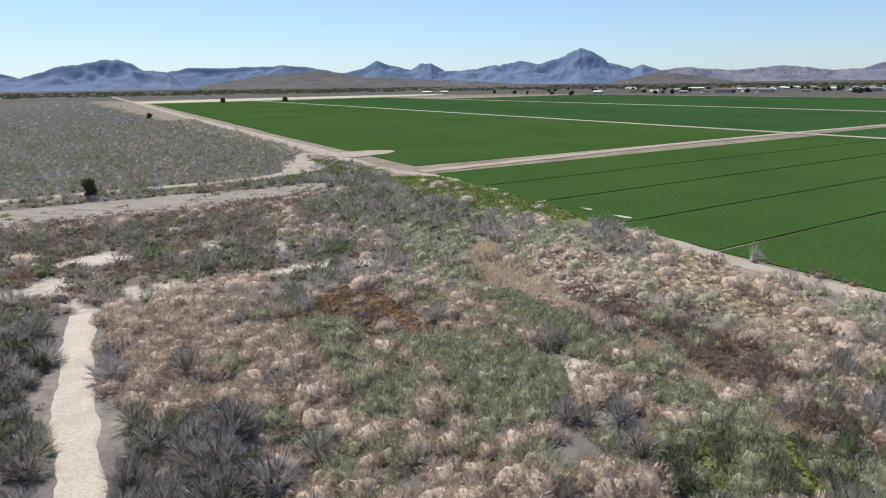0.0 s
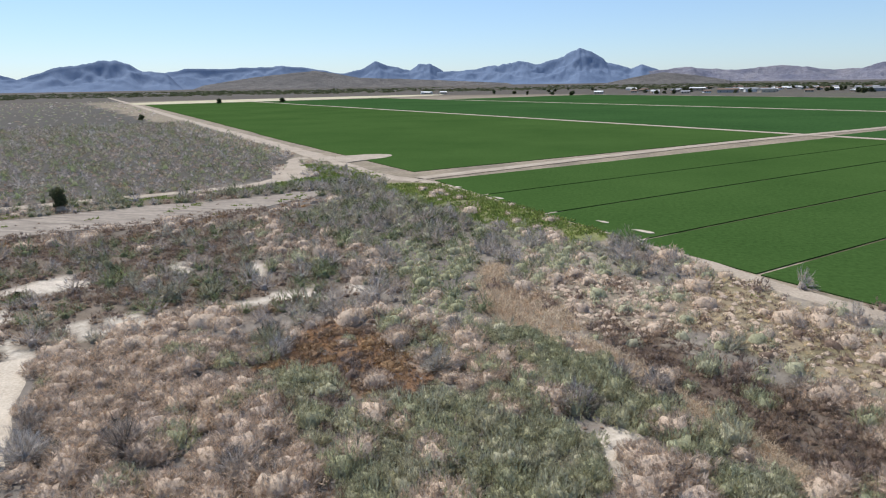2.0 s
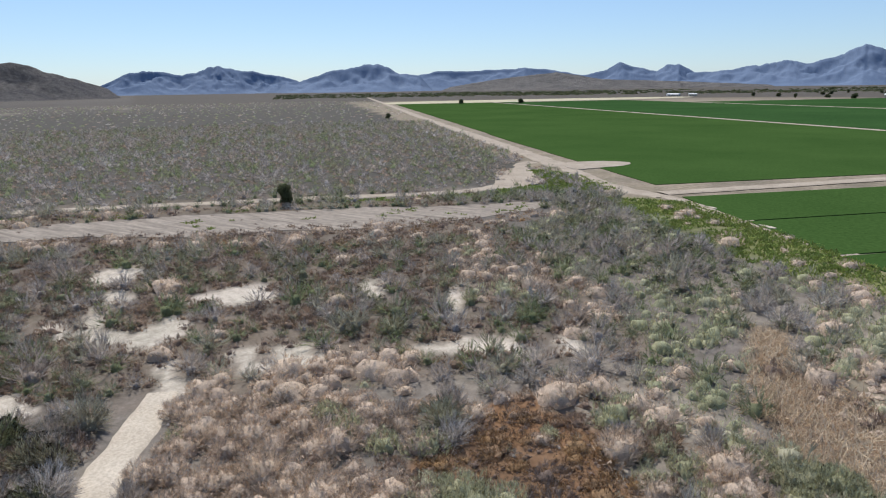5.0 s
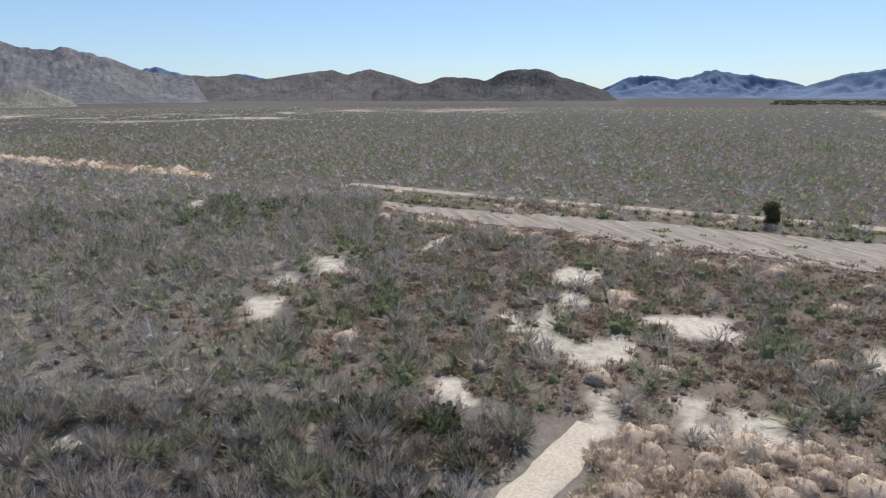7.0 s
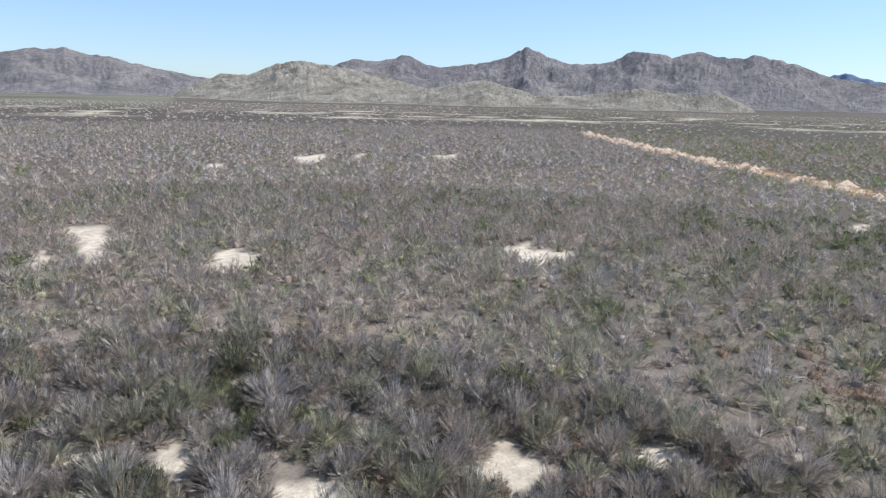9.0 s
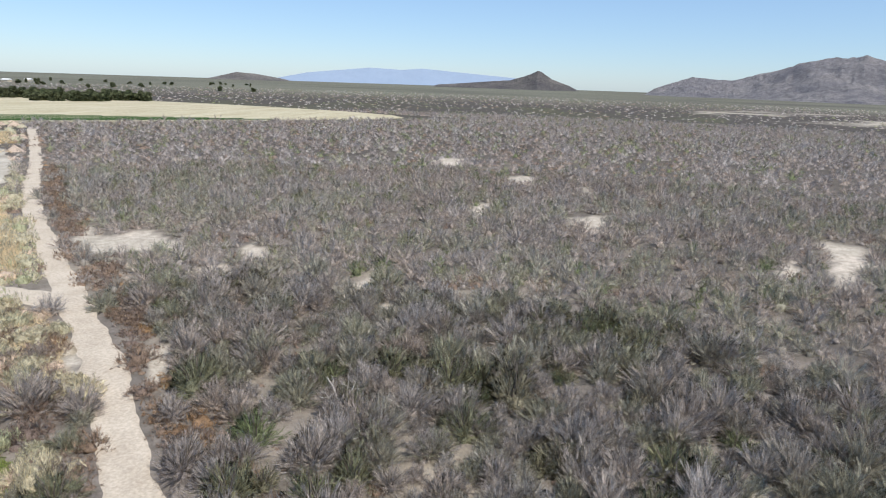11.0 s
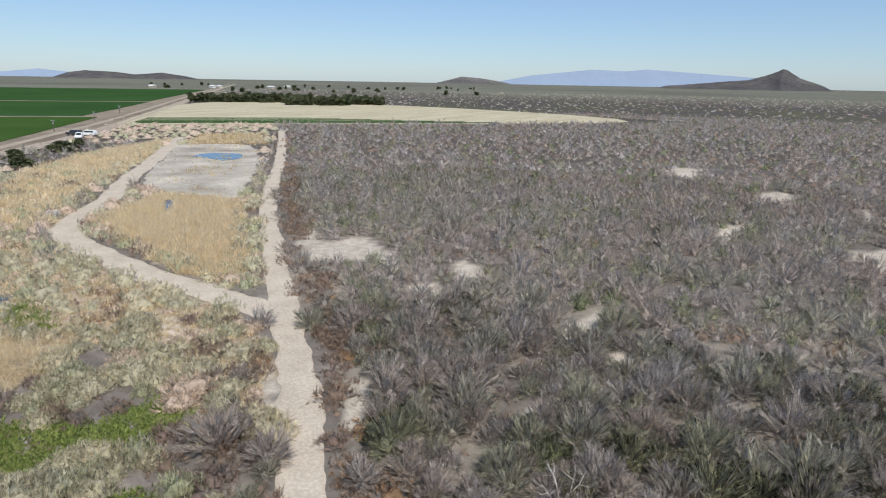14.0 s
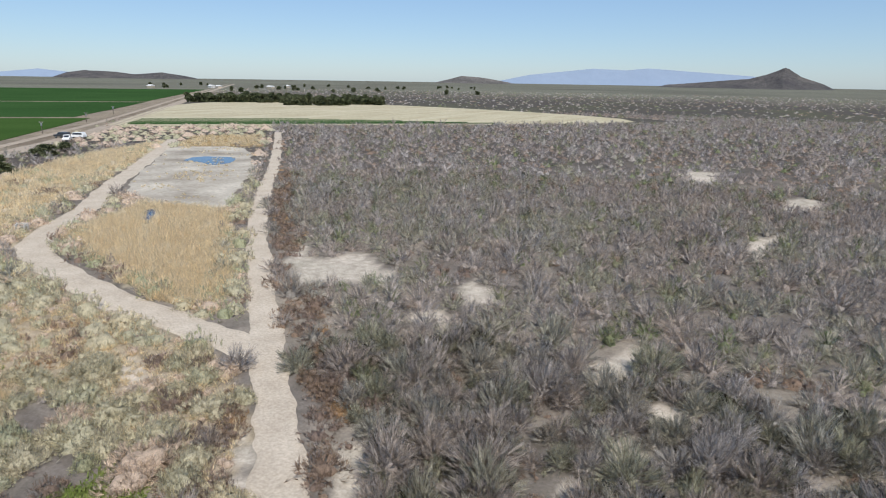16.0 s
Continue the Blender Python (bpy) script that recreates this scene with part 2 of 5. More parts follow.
PLANTS = {
    "twig": plant_material("grey_twigs", [(0.0, (0.456, 0.415, 0.390)), (0.28, (0.440, 0.371, 0.322)), (0.5, (0.381, 0.341, 0.324)), (0.68, (0.499, 0.460, 0.439)), (0.86, (0.363, 0.356, 0.261)), (1.0, (0.400, 0.357, 0.334))], tall=0.3, open_=0.50, fine=44.0, soft=0.07, through_light=0.34),
    "olive": plant_material("olive_leaves", [(0.0, (0.281, 0.283, 0.177)), (0.4, (0.333, 0.307, 0.227)), (0.7, (0.236, 0.276, 0.144)), (1.0, (0.288, 0.286, 0.192))], tall=0.22, open_=0.54, through_light=0.34),
    "tan": plant_material("tan_twigs", [(0.0, (0.642, 0.510, 0.399)), (0.4, (0.598, 0.484, 0.397)), (0.7, (0.684, 0.549, 0.431)), (1.0, (0.623, 0.497, 0.397))], tall=0.6, open_=0.49, fine=46.0, soft=0.09),
    "sage": plant_material("sage_leaves", [(0.0, (0.509, 0.496, 0.331)), (0.4, (0.452, 0.459, 0.298)), (0.7, (0.559, 0.531, 0.391)), (1.0, (0.478, 0.477, 0.311))], through_light=0.34),
    "pale": plant_material("silver_twigs", [(0.0, (0.570, 0.520, 0.377)), (0.4, (0.497, 0.480, 0.338)), (0.7, (0.605, 0.531, 0.373)), (1.0, (0.533, 0.501, 0.356))], tall=0.6, open_=0.49, fine=46.0, soft=0.09),
    "rust": plant_material("rust_twigs", [(0.0, (0.359, 0.228, 0.123)), (0.4, (0.283, 0.194, 0.135)), (0.7, (0.401, 0.265, 0.147)), (1.0, (0.329, 0.215, 0.126))]),
    "brown": plant_material("brown_twigs", [(0.0, (0.309, 0.231, 0.184)), (0.4, (0.258, 0.201, 0.174)), (0.7, (0.351, 0.258, 0.190)), (1.0, (0.292, 0.219, 0.178))], through_light=0.34),
    "reed": plant_material("straw_reeds", [(0.0, (0.880, 0.757, 0.530)), (0.4, (0.827, 0.685, 0.455)), (0.7, (0.901, 0.798, 0.600)), (1.0, (0.859, 0.731, 0.510))], through_light=0.5),
    "cane": plant_material("broken_cane", [(0.0, (0.68, 0.56, 0.43)), (0.4, (0.76, 0.67, 0.54)), (0.7, (0.52, 0.37, 0.25)), (1.0, (0.72, 0.61, 0.47))], through_light=0.45),
    "grass": plant_material("green_weeds", [(0.0, (0.215, 0.290, 0.080)), (0.5, (0.280, 0.325, 0.100)), (1.0, (0.190, 0.260, 0.072))]),
    "tree": plant_material("dark_leaves", [(0.0, (0.092, 0.112, 0.058)), (0.5, (0.122, 0.135, 0.075)), (1.0, (0.102, 0.120, 0.064))]),
}

# ---- the plan: roads, patches, zones of growth ----
FARM_ROAD = [sn(-64, 0.3), sn(-45, -1), sn(-32, -1.6), sn(-10, -2.0), sn(4, -2.5), sn(20, -3.0), sn(30, -2.2), sn(45, -1.8), sn(62, -1.2), sn(90, -1.0), sn(125, -3.2), sn(170, -5), sn(225, -6)]
BRANCH_ROAD = [(20.5, -24.3), (29.5, -24.6), (40.8, -25.7), (51.4, -27.6), (61.2, -29.9), (70.5, -36.9), (79.3, -48.3), (91.7, -58.6), (117.6, -85.3), (158.0, -124.7)]
FIELD_EDGE_ROAD = [(-36.0, 144.5), (-26.0, 134.0), (-13.4, 121.0), (4.8, 98.8), (14.6, 83.0), (21.2, 73.7), (27.6, 67.7), (80, 14), (167.4, -75.5), (232.5, -147.0), (414, -322.9), (704.7, -607.4), (1300, -1190)]
CANAL_ROAD = [(150, -66), (181.3, -106), (228, -154), (405, -328), (700, -614), (1290, -1200)]
WASH_ROAD = [(-160, 47), (-152.8, 53.5), (-131.9, 71.8), (-113.2, 90.8), (-94.2, 110.0), (-75.5, 126.0), (-69.1, 136.1), (-69.5, 150.1), (-76.0, 166.0), (-82.5, 176.0), (-82, 184)]
SAND_LANE = [sn(-176, 74), sn(-211, 76), sn(-276, 78.5), sn(-441, 85), sn(-640, 95), sn(-847, 106), sn(-1620, 142)]
JUNCTION = [(-73.5, 184), (-66, 172), (-52.5, 155.3), (-43, 146.5), (-36, 143)]
CROSS_ROAD = [(-37, 146.5), (-5.3, 182.5), (37.6, 229.5), (76, 268), (130, 318), (330, 515)]

ZONES = {
    "tan_a": [(-44.7, 47.8), (-37.7, 57.8), (-32.5, 60.5), (-27.7, 55), (-25.4, 46.7), (-20.5, 42), (-15.6, 38.4), (-11.7, 32.2), (-27.5, 29), (-35.5, 39.1)],
    "tan_b": [(-11, 49.5), (-5.5, 55.1), (-0.3, 50.5), (-0.6, 46.7), (-5.1, 45), (-9.9, 41.6)],
    "tan_c": [(4.8, 43.8), (12.5, 43.9), (8.4, 36.2), (4.1, 35.3), (2.2, 37.6)],
    "rust_a": [(-23.4, 52.1), (-24.6, 58.4), (-20.2, 58.6), (-16.0, 57.7), (-15.2, 53.6), (-10.8, 50.9), (-9.8, 48.1), (-12.7, 44.2), (-15.3, 43.7), (-15.8, 46.9), (-19.6, 48.5), (-24.4, 46.7), (-25.6, 48.1)],
    "sage_a": [(-14.9, 44.8), (-4.8, 48.6), (1.7, 41.7), (2.8, 37.7), (-1.3, 34.2), (-10.9, 33.4), (-13.3, 36.2)],
    "sage_b": [(-23.6, 47.1), (-17.1, 48.3), (-17.8, 43.4), (-22.1, 41.7)],
    "ribbon": [(-10.5, 59.8), (-7.4, 60.6), (-2.8, 57.3), (1.1, 53.0), (4.1, 48.8), (7.0, 44.7), (11.5, 38.5), (14.5, 34.5), (12.5, 33.0), (9.0, 37.0), (5.9, 40.8), (3.4, 42.8), (1.7, 46.8), (-1.5, 49.8), (-5.0, 53.6), (-9.0, 56.7)],
    "sage_c": [(-24.5, 85.5), (-13.2, 87.4), (-8.2, 60), (-14.4, 58.9)],
    "sage_d": [(-11.6, 98.2), (-1.4, 89.3), (-1.6, 75.9), (-7.5, 77.3)],
    "grove": [(-58.9, 117.2), (-48.2, 125.3), (-26.4, 121.7), (-13.2, 97.9), (-12.7, 84.4), (-29.1, 84.8), (-53.4, 106.4)],
    "pale_b": [(-47.2, 86.9), (-52.6, 106.9), (-40.9, 103.4), (-24.8, 97.6), (-21.5, 79.2), (-25, 69.8), (-33.7, 75.5), (-34.5, 67.4)],
    "ditch_a": [(-12.1, 79.4), (-9.3, 79.9), (-8.2, 72.4), (-3.6, 68.4), (-0.7, 63.5), (0.2, 60.5), (-4.6, 60.2), (-8.0, 62.2), (-9.8, 64.5), (-10.7, 70.3)],
    "ditch_b": [(-8.1, 62.4), (-4.6, 60.2), (-1.1, 58.9), (1.3, 57.9), (4.7, 53.0), (7.4, 49.0), (10.3, 44.6), (13.6, 39.6), (16.5, 35.5), (15.6, 34.6), (12.6, 38.9), (9.3, 43.9), (6.8, 47.9), (4.2, 51.4), (0.9, 55.8), (-1.5, 57.3), (-4.9, 58.5), (-7.8, 60.8)],
    "dark": [(-1.1, 62.1), (2.9, 63.5), (8.0, 59.9), (9.7, 55.7), (12.8, 53.1), (15.5, 49.7), (18.0, 44.0), (16.5, 40.5), (13.5, 41.0), (10.8, 44.4), (9.6, 46.6), (7.6, 49.6), (4.6, 54.4), (1.6, 58.4)],
    "straw": [(9.6, 77.8), (16.9, 79.1), (24.9, 60.7), (20.7, 49.9), (16, 54.6), (9, 63.1)],
    "row": [(-10.7, 98.3), (5.2, 90.4), (17.8, 75), (26.5, 64.9), (24.9, 60.7), (14.9, 69), (1.5, 81.3), (-9.1, 85)],
    "lime": [(7.3, 32.4), (11.9, 37.3), (18.9, 33), (17.8, 30.1), (6.8, 27.9)],
    "flats": [(-7.9, 74.8), (1.5, 78.8), (9.1, 73.5), (8.8, 61.7), (1.9, 59), (-1.2, 63.6), (-5.8, 67)],
    "reeds": [(65.6, -35.5), (75.8, -54.3), (61.1, -58), (34.8, -34), (29.5, -26.8), (37.9, -27.6)],
    "pale_c": [(69.4, -24.4), (60.2, -26.8), (25.9, -22.7), (17.4, -19.6), (11.4, -13.2), (10, -8.3), (20.1, -12.4), (28.7, -12.4), (36.1, -7.7)],
    "pale_reeds": [(36.1, -7.7), (29.1, -12.1), (25.3, -6.7), (25.5, -2.4)],
    "hedge": [(18.1, 1.4), (14.4, -1.1), (12.5, -5), (10.7, -8.7), (10.5, -3.8), (10.4, -0.2), (8.7, 2.5), (12, 4.4)],
    "hedge_b": [(23.9, -6.2), (25.2, -9.5), (21.4, -8.9), (18.8, -6.5), (21.1, -4.1)],
    "fringe": [(15.1, -10.8), (17.4, -15.3), (14.5, -15.9), (8, -9.5), (0, -2.8), (3.4, -0.8), (7.3, -4.1), (9.1, -7.2), (12.7, -9.4)],
    "meadow_a": [(23.8, -1.5), (17.1, -5.7), (16.9, -9.7), (13.6, -9.2), (12.6, -5.5), (16.6, -0.5), (19, 0.9)],
    "meadow_b": [(8.1, 2.1), (11.3, -1), (10.2, -3.2), (7, -3), (3.7, -0.6)],
    "meadow_c": [(39.5, -12.1), (41, -15), (32.4, -12.3), (34.1, -10.5)],
    "puddle": [(46.3, -13.3), (43, -15.4), (42, -14), (44.1, -12.6)],
    "mud": [(141.9, -112.7), (122, -125.3), (66.2, -65), (61.8, -57.5), (75, -54.9), (88.7, -58.2)],
    "dry_c": [(89.6, -34.5), (116.6, -54.3), (136.9, -77.5), (157.9, -124.7), (102.2, -65.4), (79.5, -41.7), (65.3, -31.3), (71.1, -25.2)],
    "west": [(38.9, -9.1), (23.9, -15.5), (14.2, -16.1), (0, -2.8), (12, 4.4)],
    "rose": [(-10.6, -31.6), (-10, -37), (-11.1, -40.1), (-13.3, -39.1), (-14.3, -34), (-12.9, -31.2)],
    "junction_green": [(-75.2, 168), (-71.8, 168.2), (-61.3, 160.2), (-46.4, 148.1), (-49.4, 143.9), (-59.1, 141.7), (-62.5, 151.9), (-68.3, 157.8)],
    "hay": [(162.8, -135.6), (150.1, -154.2), (124.8, -127.6), (138.6, -110.9)],
    "verge": [(-46, 137), (-31, 140), (-13, 119), (4, 97.5), (0, 90), (-14, 101), (-32, 121)],
    "shade_bank": [(-117.7, 45.8), (-96.6, 61.6), (-60.1, 51.9), (-49.4, 45), (-37.9, 35.2), (-43.9, 29.6)],
    "wash_s": [(-133.2, 49.2), (-114, 67.4), (-101.8, 85.7), (-84.9, 102.1), (-66.2, 115.8), (-51.1, 130.6), (-50.9, 121.7), (-57.9, 103.3), (-72, 89.2), (-87.9, 76.5), (-104.4, 63.3), (-126.5, 47.7)],
    "wash_mid": [(-149, 52.7), (-121, 72.4), (-108.8, 88), (-88.9, 106.2), (-73.7, 118.2), (-72, 115.9), (-85.3, 102.5), (-102.7, 86.4), (-114.5, 67.6), (-136.2, 49.9)],
    "bank_low": [(-126.5, 47.7), (-88.2, 76.7), (-57.9, 103.3), (-50.9, 121.7), (-43.8, 119.7), (-49.1, 96.3), (-65.2, 82.3), (-88.1, 65.7), (-115.4, 45.3)],
    "washgreen": [(-89.5, 109.7), (-68.7, 131.2), (-65.2, 144.8), (-50, 148.4), (-73.2, 169.6), (-64.1, 167), (-48.8, 153.8), (-55.9, 139.4), (-66.7, 127.9), (-81, 112.8)],
    "tanstrip": [(-384.2, -156.9), (-268.9, -58.3), (-238.9, -29.8), (-216.7, -6.4), (-193.8, 14.6), (-175.2, 16.1), (-198.2, -3.1), (-216.7, -23.9), (-241.6, -48.9), (-338.8, -134)],
}
SAND_PATCHES = [
    [(-74.5, 56.4), (-79.3, 62.2), (-75.0, 64.6), (-71.5, 59.5), (-72.1, 56.3)],
    [(-69.2, 55.4), (-70.3, 58.5), (-66.4, 56.7), (-65.4, 53.8), (-58.8, 49.9), (-58.5, 49.0), (-63.1, 50.9)],
    [(-57.8, 47.5), (-60.4, 50.7), (-55.4, 50.7), (-57.4, 54.6), (-55.6, 56.9), (-52.1, 53.2), (-53.1, 49.3)],
    [(-62.0, 59.8), (-60.1, 63.9), (-59.9, 67.5), (-53.6, 65.5), (-53.1, 63.3), (-55.7, 59.9)],
    [(-49.7, 72.9), (-47.8, 75.3), (-44.7, 70.9), (-44.9, 69.3)],
    [(-36.4, 68.3), (-36.7, 71.0), (-40.2, 76.0), (-39.8, 77.7), (-36.1, 71.7), (-35.3, 69.2)],
    [(-46.8, 53.4), (-45.9, 54.6), (-42.0, 52.9), (-41.1, 51.4), (-43.1, 51.5)],
]
SAND_PATCHES += [
    [(-43.9, 55.5), (-42.3, 57.6), (-38.3, 57.1), (-37.7, 55.9), (-40.2, 53.0)],
    [(-33.6, 61.2), (-31.8, 65.1), (-28.5, 68.0), (-25.6, 66.2), (-24.9, 64.1), (-27.9, 63.1), (-31.9, 61.8)],
    [(-25.6, 69.7), (-23.4, 72.6), (-21.9, 68.1), (-23.4, 66.6)],
    [(-66.4, 48.2), (-64.4, 49.4), (-58.1, 47.1), (-59.0, 46.0)],
    [(-53.1, 38.6), (-52.9, 40.2), (-48.8, 39.4), (-49.4, 37.8)],
    [(-91.2, 34.0), (-90.2, 36.5), (-83.5, 35.2), (-84.3, 33.5)],
    [(-48.5, 48.5), (-48.1, 49.1), (-42.7, 46.0), (-43.1, 45.5)],
    [(-76.8, 25.3), (-76.7, 27.9), (-70.5, 27.4), (-71.3, 25.3)],
    [(1.0, 43.9), (2.3, 44.6), (2.7, 43.2), (2.5, 38.9), (4.6, 38.0), (4.1, 35.5), (2.7, 36.8), (1.5, 41.0)],
]
SAND_PATCHES += [
    [(-141.3, 13.5), (-144.1, 17.3), (-132.6, 17.6), (-131.6, 15.1)],
    [(-91.4, 33.4), (-92.4, 35.5), (-85.4, 36.7), (-82.8, 34.6)],
    [(-49.8, 14.2), (-53.7, 15.0), (-55.5, 15.8), (-55.2, 17.1), (-53.0, 15.9), (-48.9, 16.5), (-48.1, 15.4)],
    [(-43.8, 8.7), (-46.3, 8.3), (-46.4, 10.5), (-44.1, 12.5), (-43.3, 11.3), (-43.1, 9.3)],
    [(-56.4, 21.0), (-60.0, 22.9), (-59.0, 22.8), (-55.8, 21.5)],
    [(-52.4, 38.2), (-53.3, 40.1), (-50.0, 39.7), (-48.9, 38.0)],
    [(-82.1, 28.0), (-87.4, 30.3), (-81.2, 29.7)],
    [(-75.9, 26.1), (-77.1, 28.5), (-71.7, 28.0)],
    [(-92.9, 46.3), (-100.5, 53.9), (-98.3, 54.0), (-91.1, 47.2)],
    [(-53.7, -69.9), (-59.4, -69.1), (-55.8, -58.8), (-51.9, -57.3)],
]
SAND_PATCHES += [
    [(-51.4, -58.1), (-54.1, -58.8), (-49.6, -47.0), (-46.9, -45.8)],
    [(-42.2, -51.0), (-47.4, -58.2), (-47.2, -54.4), (-42.5, -46.0)],
    [(-59.3, -42.5), (-63.8, -43.6), (-64.6, -39.6), (-59.9, -33.4), (-55.8, -34.8)],
    [(-86.0, -18.9), (-93.8, -18.5), (-90.4, -15.8), (-91.0, -9.5), (-89.9, -6.5), (-82.7, -11.1)],
    [(-20.0, -76.8), (-25.6, -73.8), (-25.7, -66.3), (-23.7, -64.5)],
    [(-112.3, -132.1), (-117.6, -130.0), (-107.1, -114.9)],
    [(-143.0, -132.6), (-161.3, -137.7), (-141.1, -116.9), (-131.8, -115.6)],
    [(-153.2, -119.3), (-175.8, -132.6), (-153.5, -112.3)],
    [(-182.7, -110.5), (-194.0, -106.2), (-170.9, -92.6)],
    [(-21.6, -107.9), (-25.9, -109.4), (-24.5, -97.1)],
    [(-27.7, -6.8), (-30.5, -10.6), (-32.2, -10.4), (-31.2, -8.6), (-29.0, -6.0)],
]
SAND_PATCHES += [
    [(-33.4, -13.4), (-34.6, -11.7), (-32.9, -8.0), (-32.1, -9.1)],
    [(-33.7, -6.3), (-35.0, -7.4), (-34.4, -2.8), (-33.3, -1.9), (-32.8, -3.6)],
    [(-35.4, 1.3), (-38.1, 3.4), (-37.2, 5.2), (-34.1, 3.2)],
    [(-46.4, 7.2), (-47.9, 7.2), (-45.8, 10.1), (-44.4, 9.9)],
    [(-20.0, -12.7), (-21.2, -11.6), (-20.6, -9.0)],
    [(-47.6, -0.8), (-48.8, 0.4), (-45.8, 1.3)],
    [(36.3, -42.5), (38.3, -48.4), (33.3, -44.5), (31.0, -49.5), (23.2, -44.7), (21.6, -41.3), (26.7, -40.1), (29.1, -36.5)],
    [(16.7, -44.6), (15.2, -47.6), (10.4, -43.4), (12.6, -40.2)],
    [(16.6, -36.5), (13.7, -39.1), (12.0, -35.0), (14.1, -33.4)],
]
SAND_PATCHES += [
    [(0.0, -32.0), (-0.9, -37.1), (-3.3, -39.8), (-3.9, -37.2), (-2.8, -32.3), (-0.8, -31.6)],
    [(-5.1, -30.4), (-6.1, -32.3), (-6.8, -29.2), (-5.8, -27.9)],
    [(-3.8, -24.0), (-4.3, -25.6), (-6.1, -26.1), (-5.9, -25.0), (-5.0, -21.4), (-4.6, -21.1)],
    [(8.2, -16.8), (7.9, -17.9), (5.9, -18.2), (6.7, -16.8), (5.6, -14.0), (4.1, -13.4), (5.2, -12.7)],
    [(12.7, -141.6), (4.7, -147.4), (4.1, -124.0), (8.3, -124.5)],
    [(-5.4, -83.7), (-9.3, -84.4), (-9.1, -75.0), (-6.7, -75.0)],
    [(-7.0, -117.2), (-14.6, -119.2), (-12.9, -102.7), (-9.0, -105.5)],
    [(-13.2, -74.3), (-16.0, -65.1), (-15.5, -62.6), (-13.7, -70.7)],
    [(13.4, -13.7), (14.1, -15.9), (11.8, -14.6), (9.1, -11.9), (10.9, -11.8)],
]
SAND_PATCHES += [
    [(29.9, -18.7), (29.7, -19.4), (24.2, -17.7), (23.6, -16.1), (26.2, -16.5)],
    [(-2.8, -20.6), (-3.8, -20.3), (-3.9, -18.1)],
    [(-21.6, -76.6), (-26.9, -78.4), (-25.3, -64.5), (-22.4, -68.1)],
    [(4.7, -12.1), (7.7, -17.2), (6.3, -18.6), (6.0, -16.1), (3.9, -12.1)],
    [(-3.6, -24.2), (-5.7, -26.4), (-5.1, -20.9)],
    [(-6.8, -116.0), (-14.3, -117.6), (-13.9, -104.0), (-9.6, -104.2)],
    [(-5.3, -83.9), (-9.1, -84.1), (-7.9, -74.1)],
]
FAR_STUBBLE = [sn(258, 57), sn(497, 61), sn(515, -10), sn(462, -110), sn(265, -215), sn(258, -57)]


def patch_depth(x, y):
    """How deep in a bare sand patch a place lies: about 1 at the heart, 0 outside."""
    best = np.full(np.shape(x), -1.0)
    wob = 1.15 * wave(x, y, 2.6, 5, 4) - 0.1
    for poly in SAND_PATCHES:
        px, py = np.array(poly).T
        near = np.nonzero((x > px.min() - 3) & (x < px.max() + 3) & (y > py.min() - 3) & (y < py.max() + 3))[0]
        if len(near):
            qx, qy = x[near], y[near]
            edge = to_line(qx, qy, poly + poly[:1])
            best[near] = np.maximum(best[near], np.where(inside(qx, qy, poly), edge, -edge) * 0.9 + 0.3)
    return np.where(best > -0.99, best + wob, 0.0)


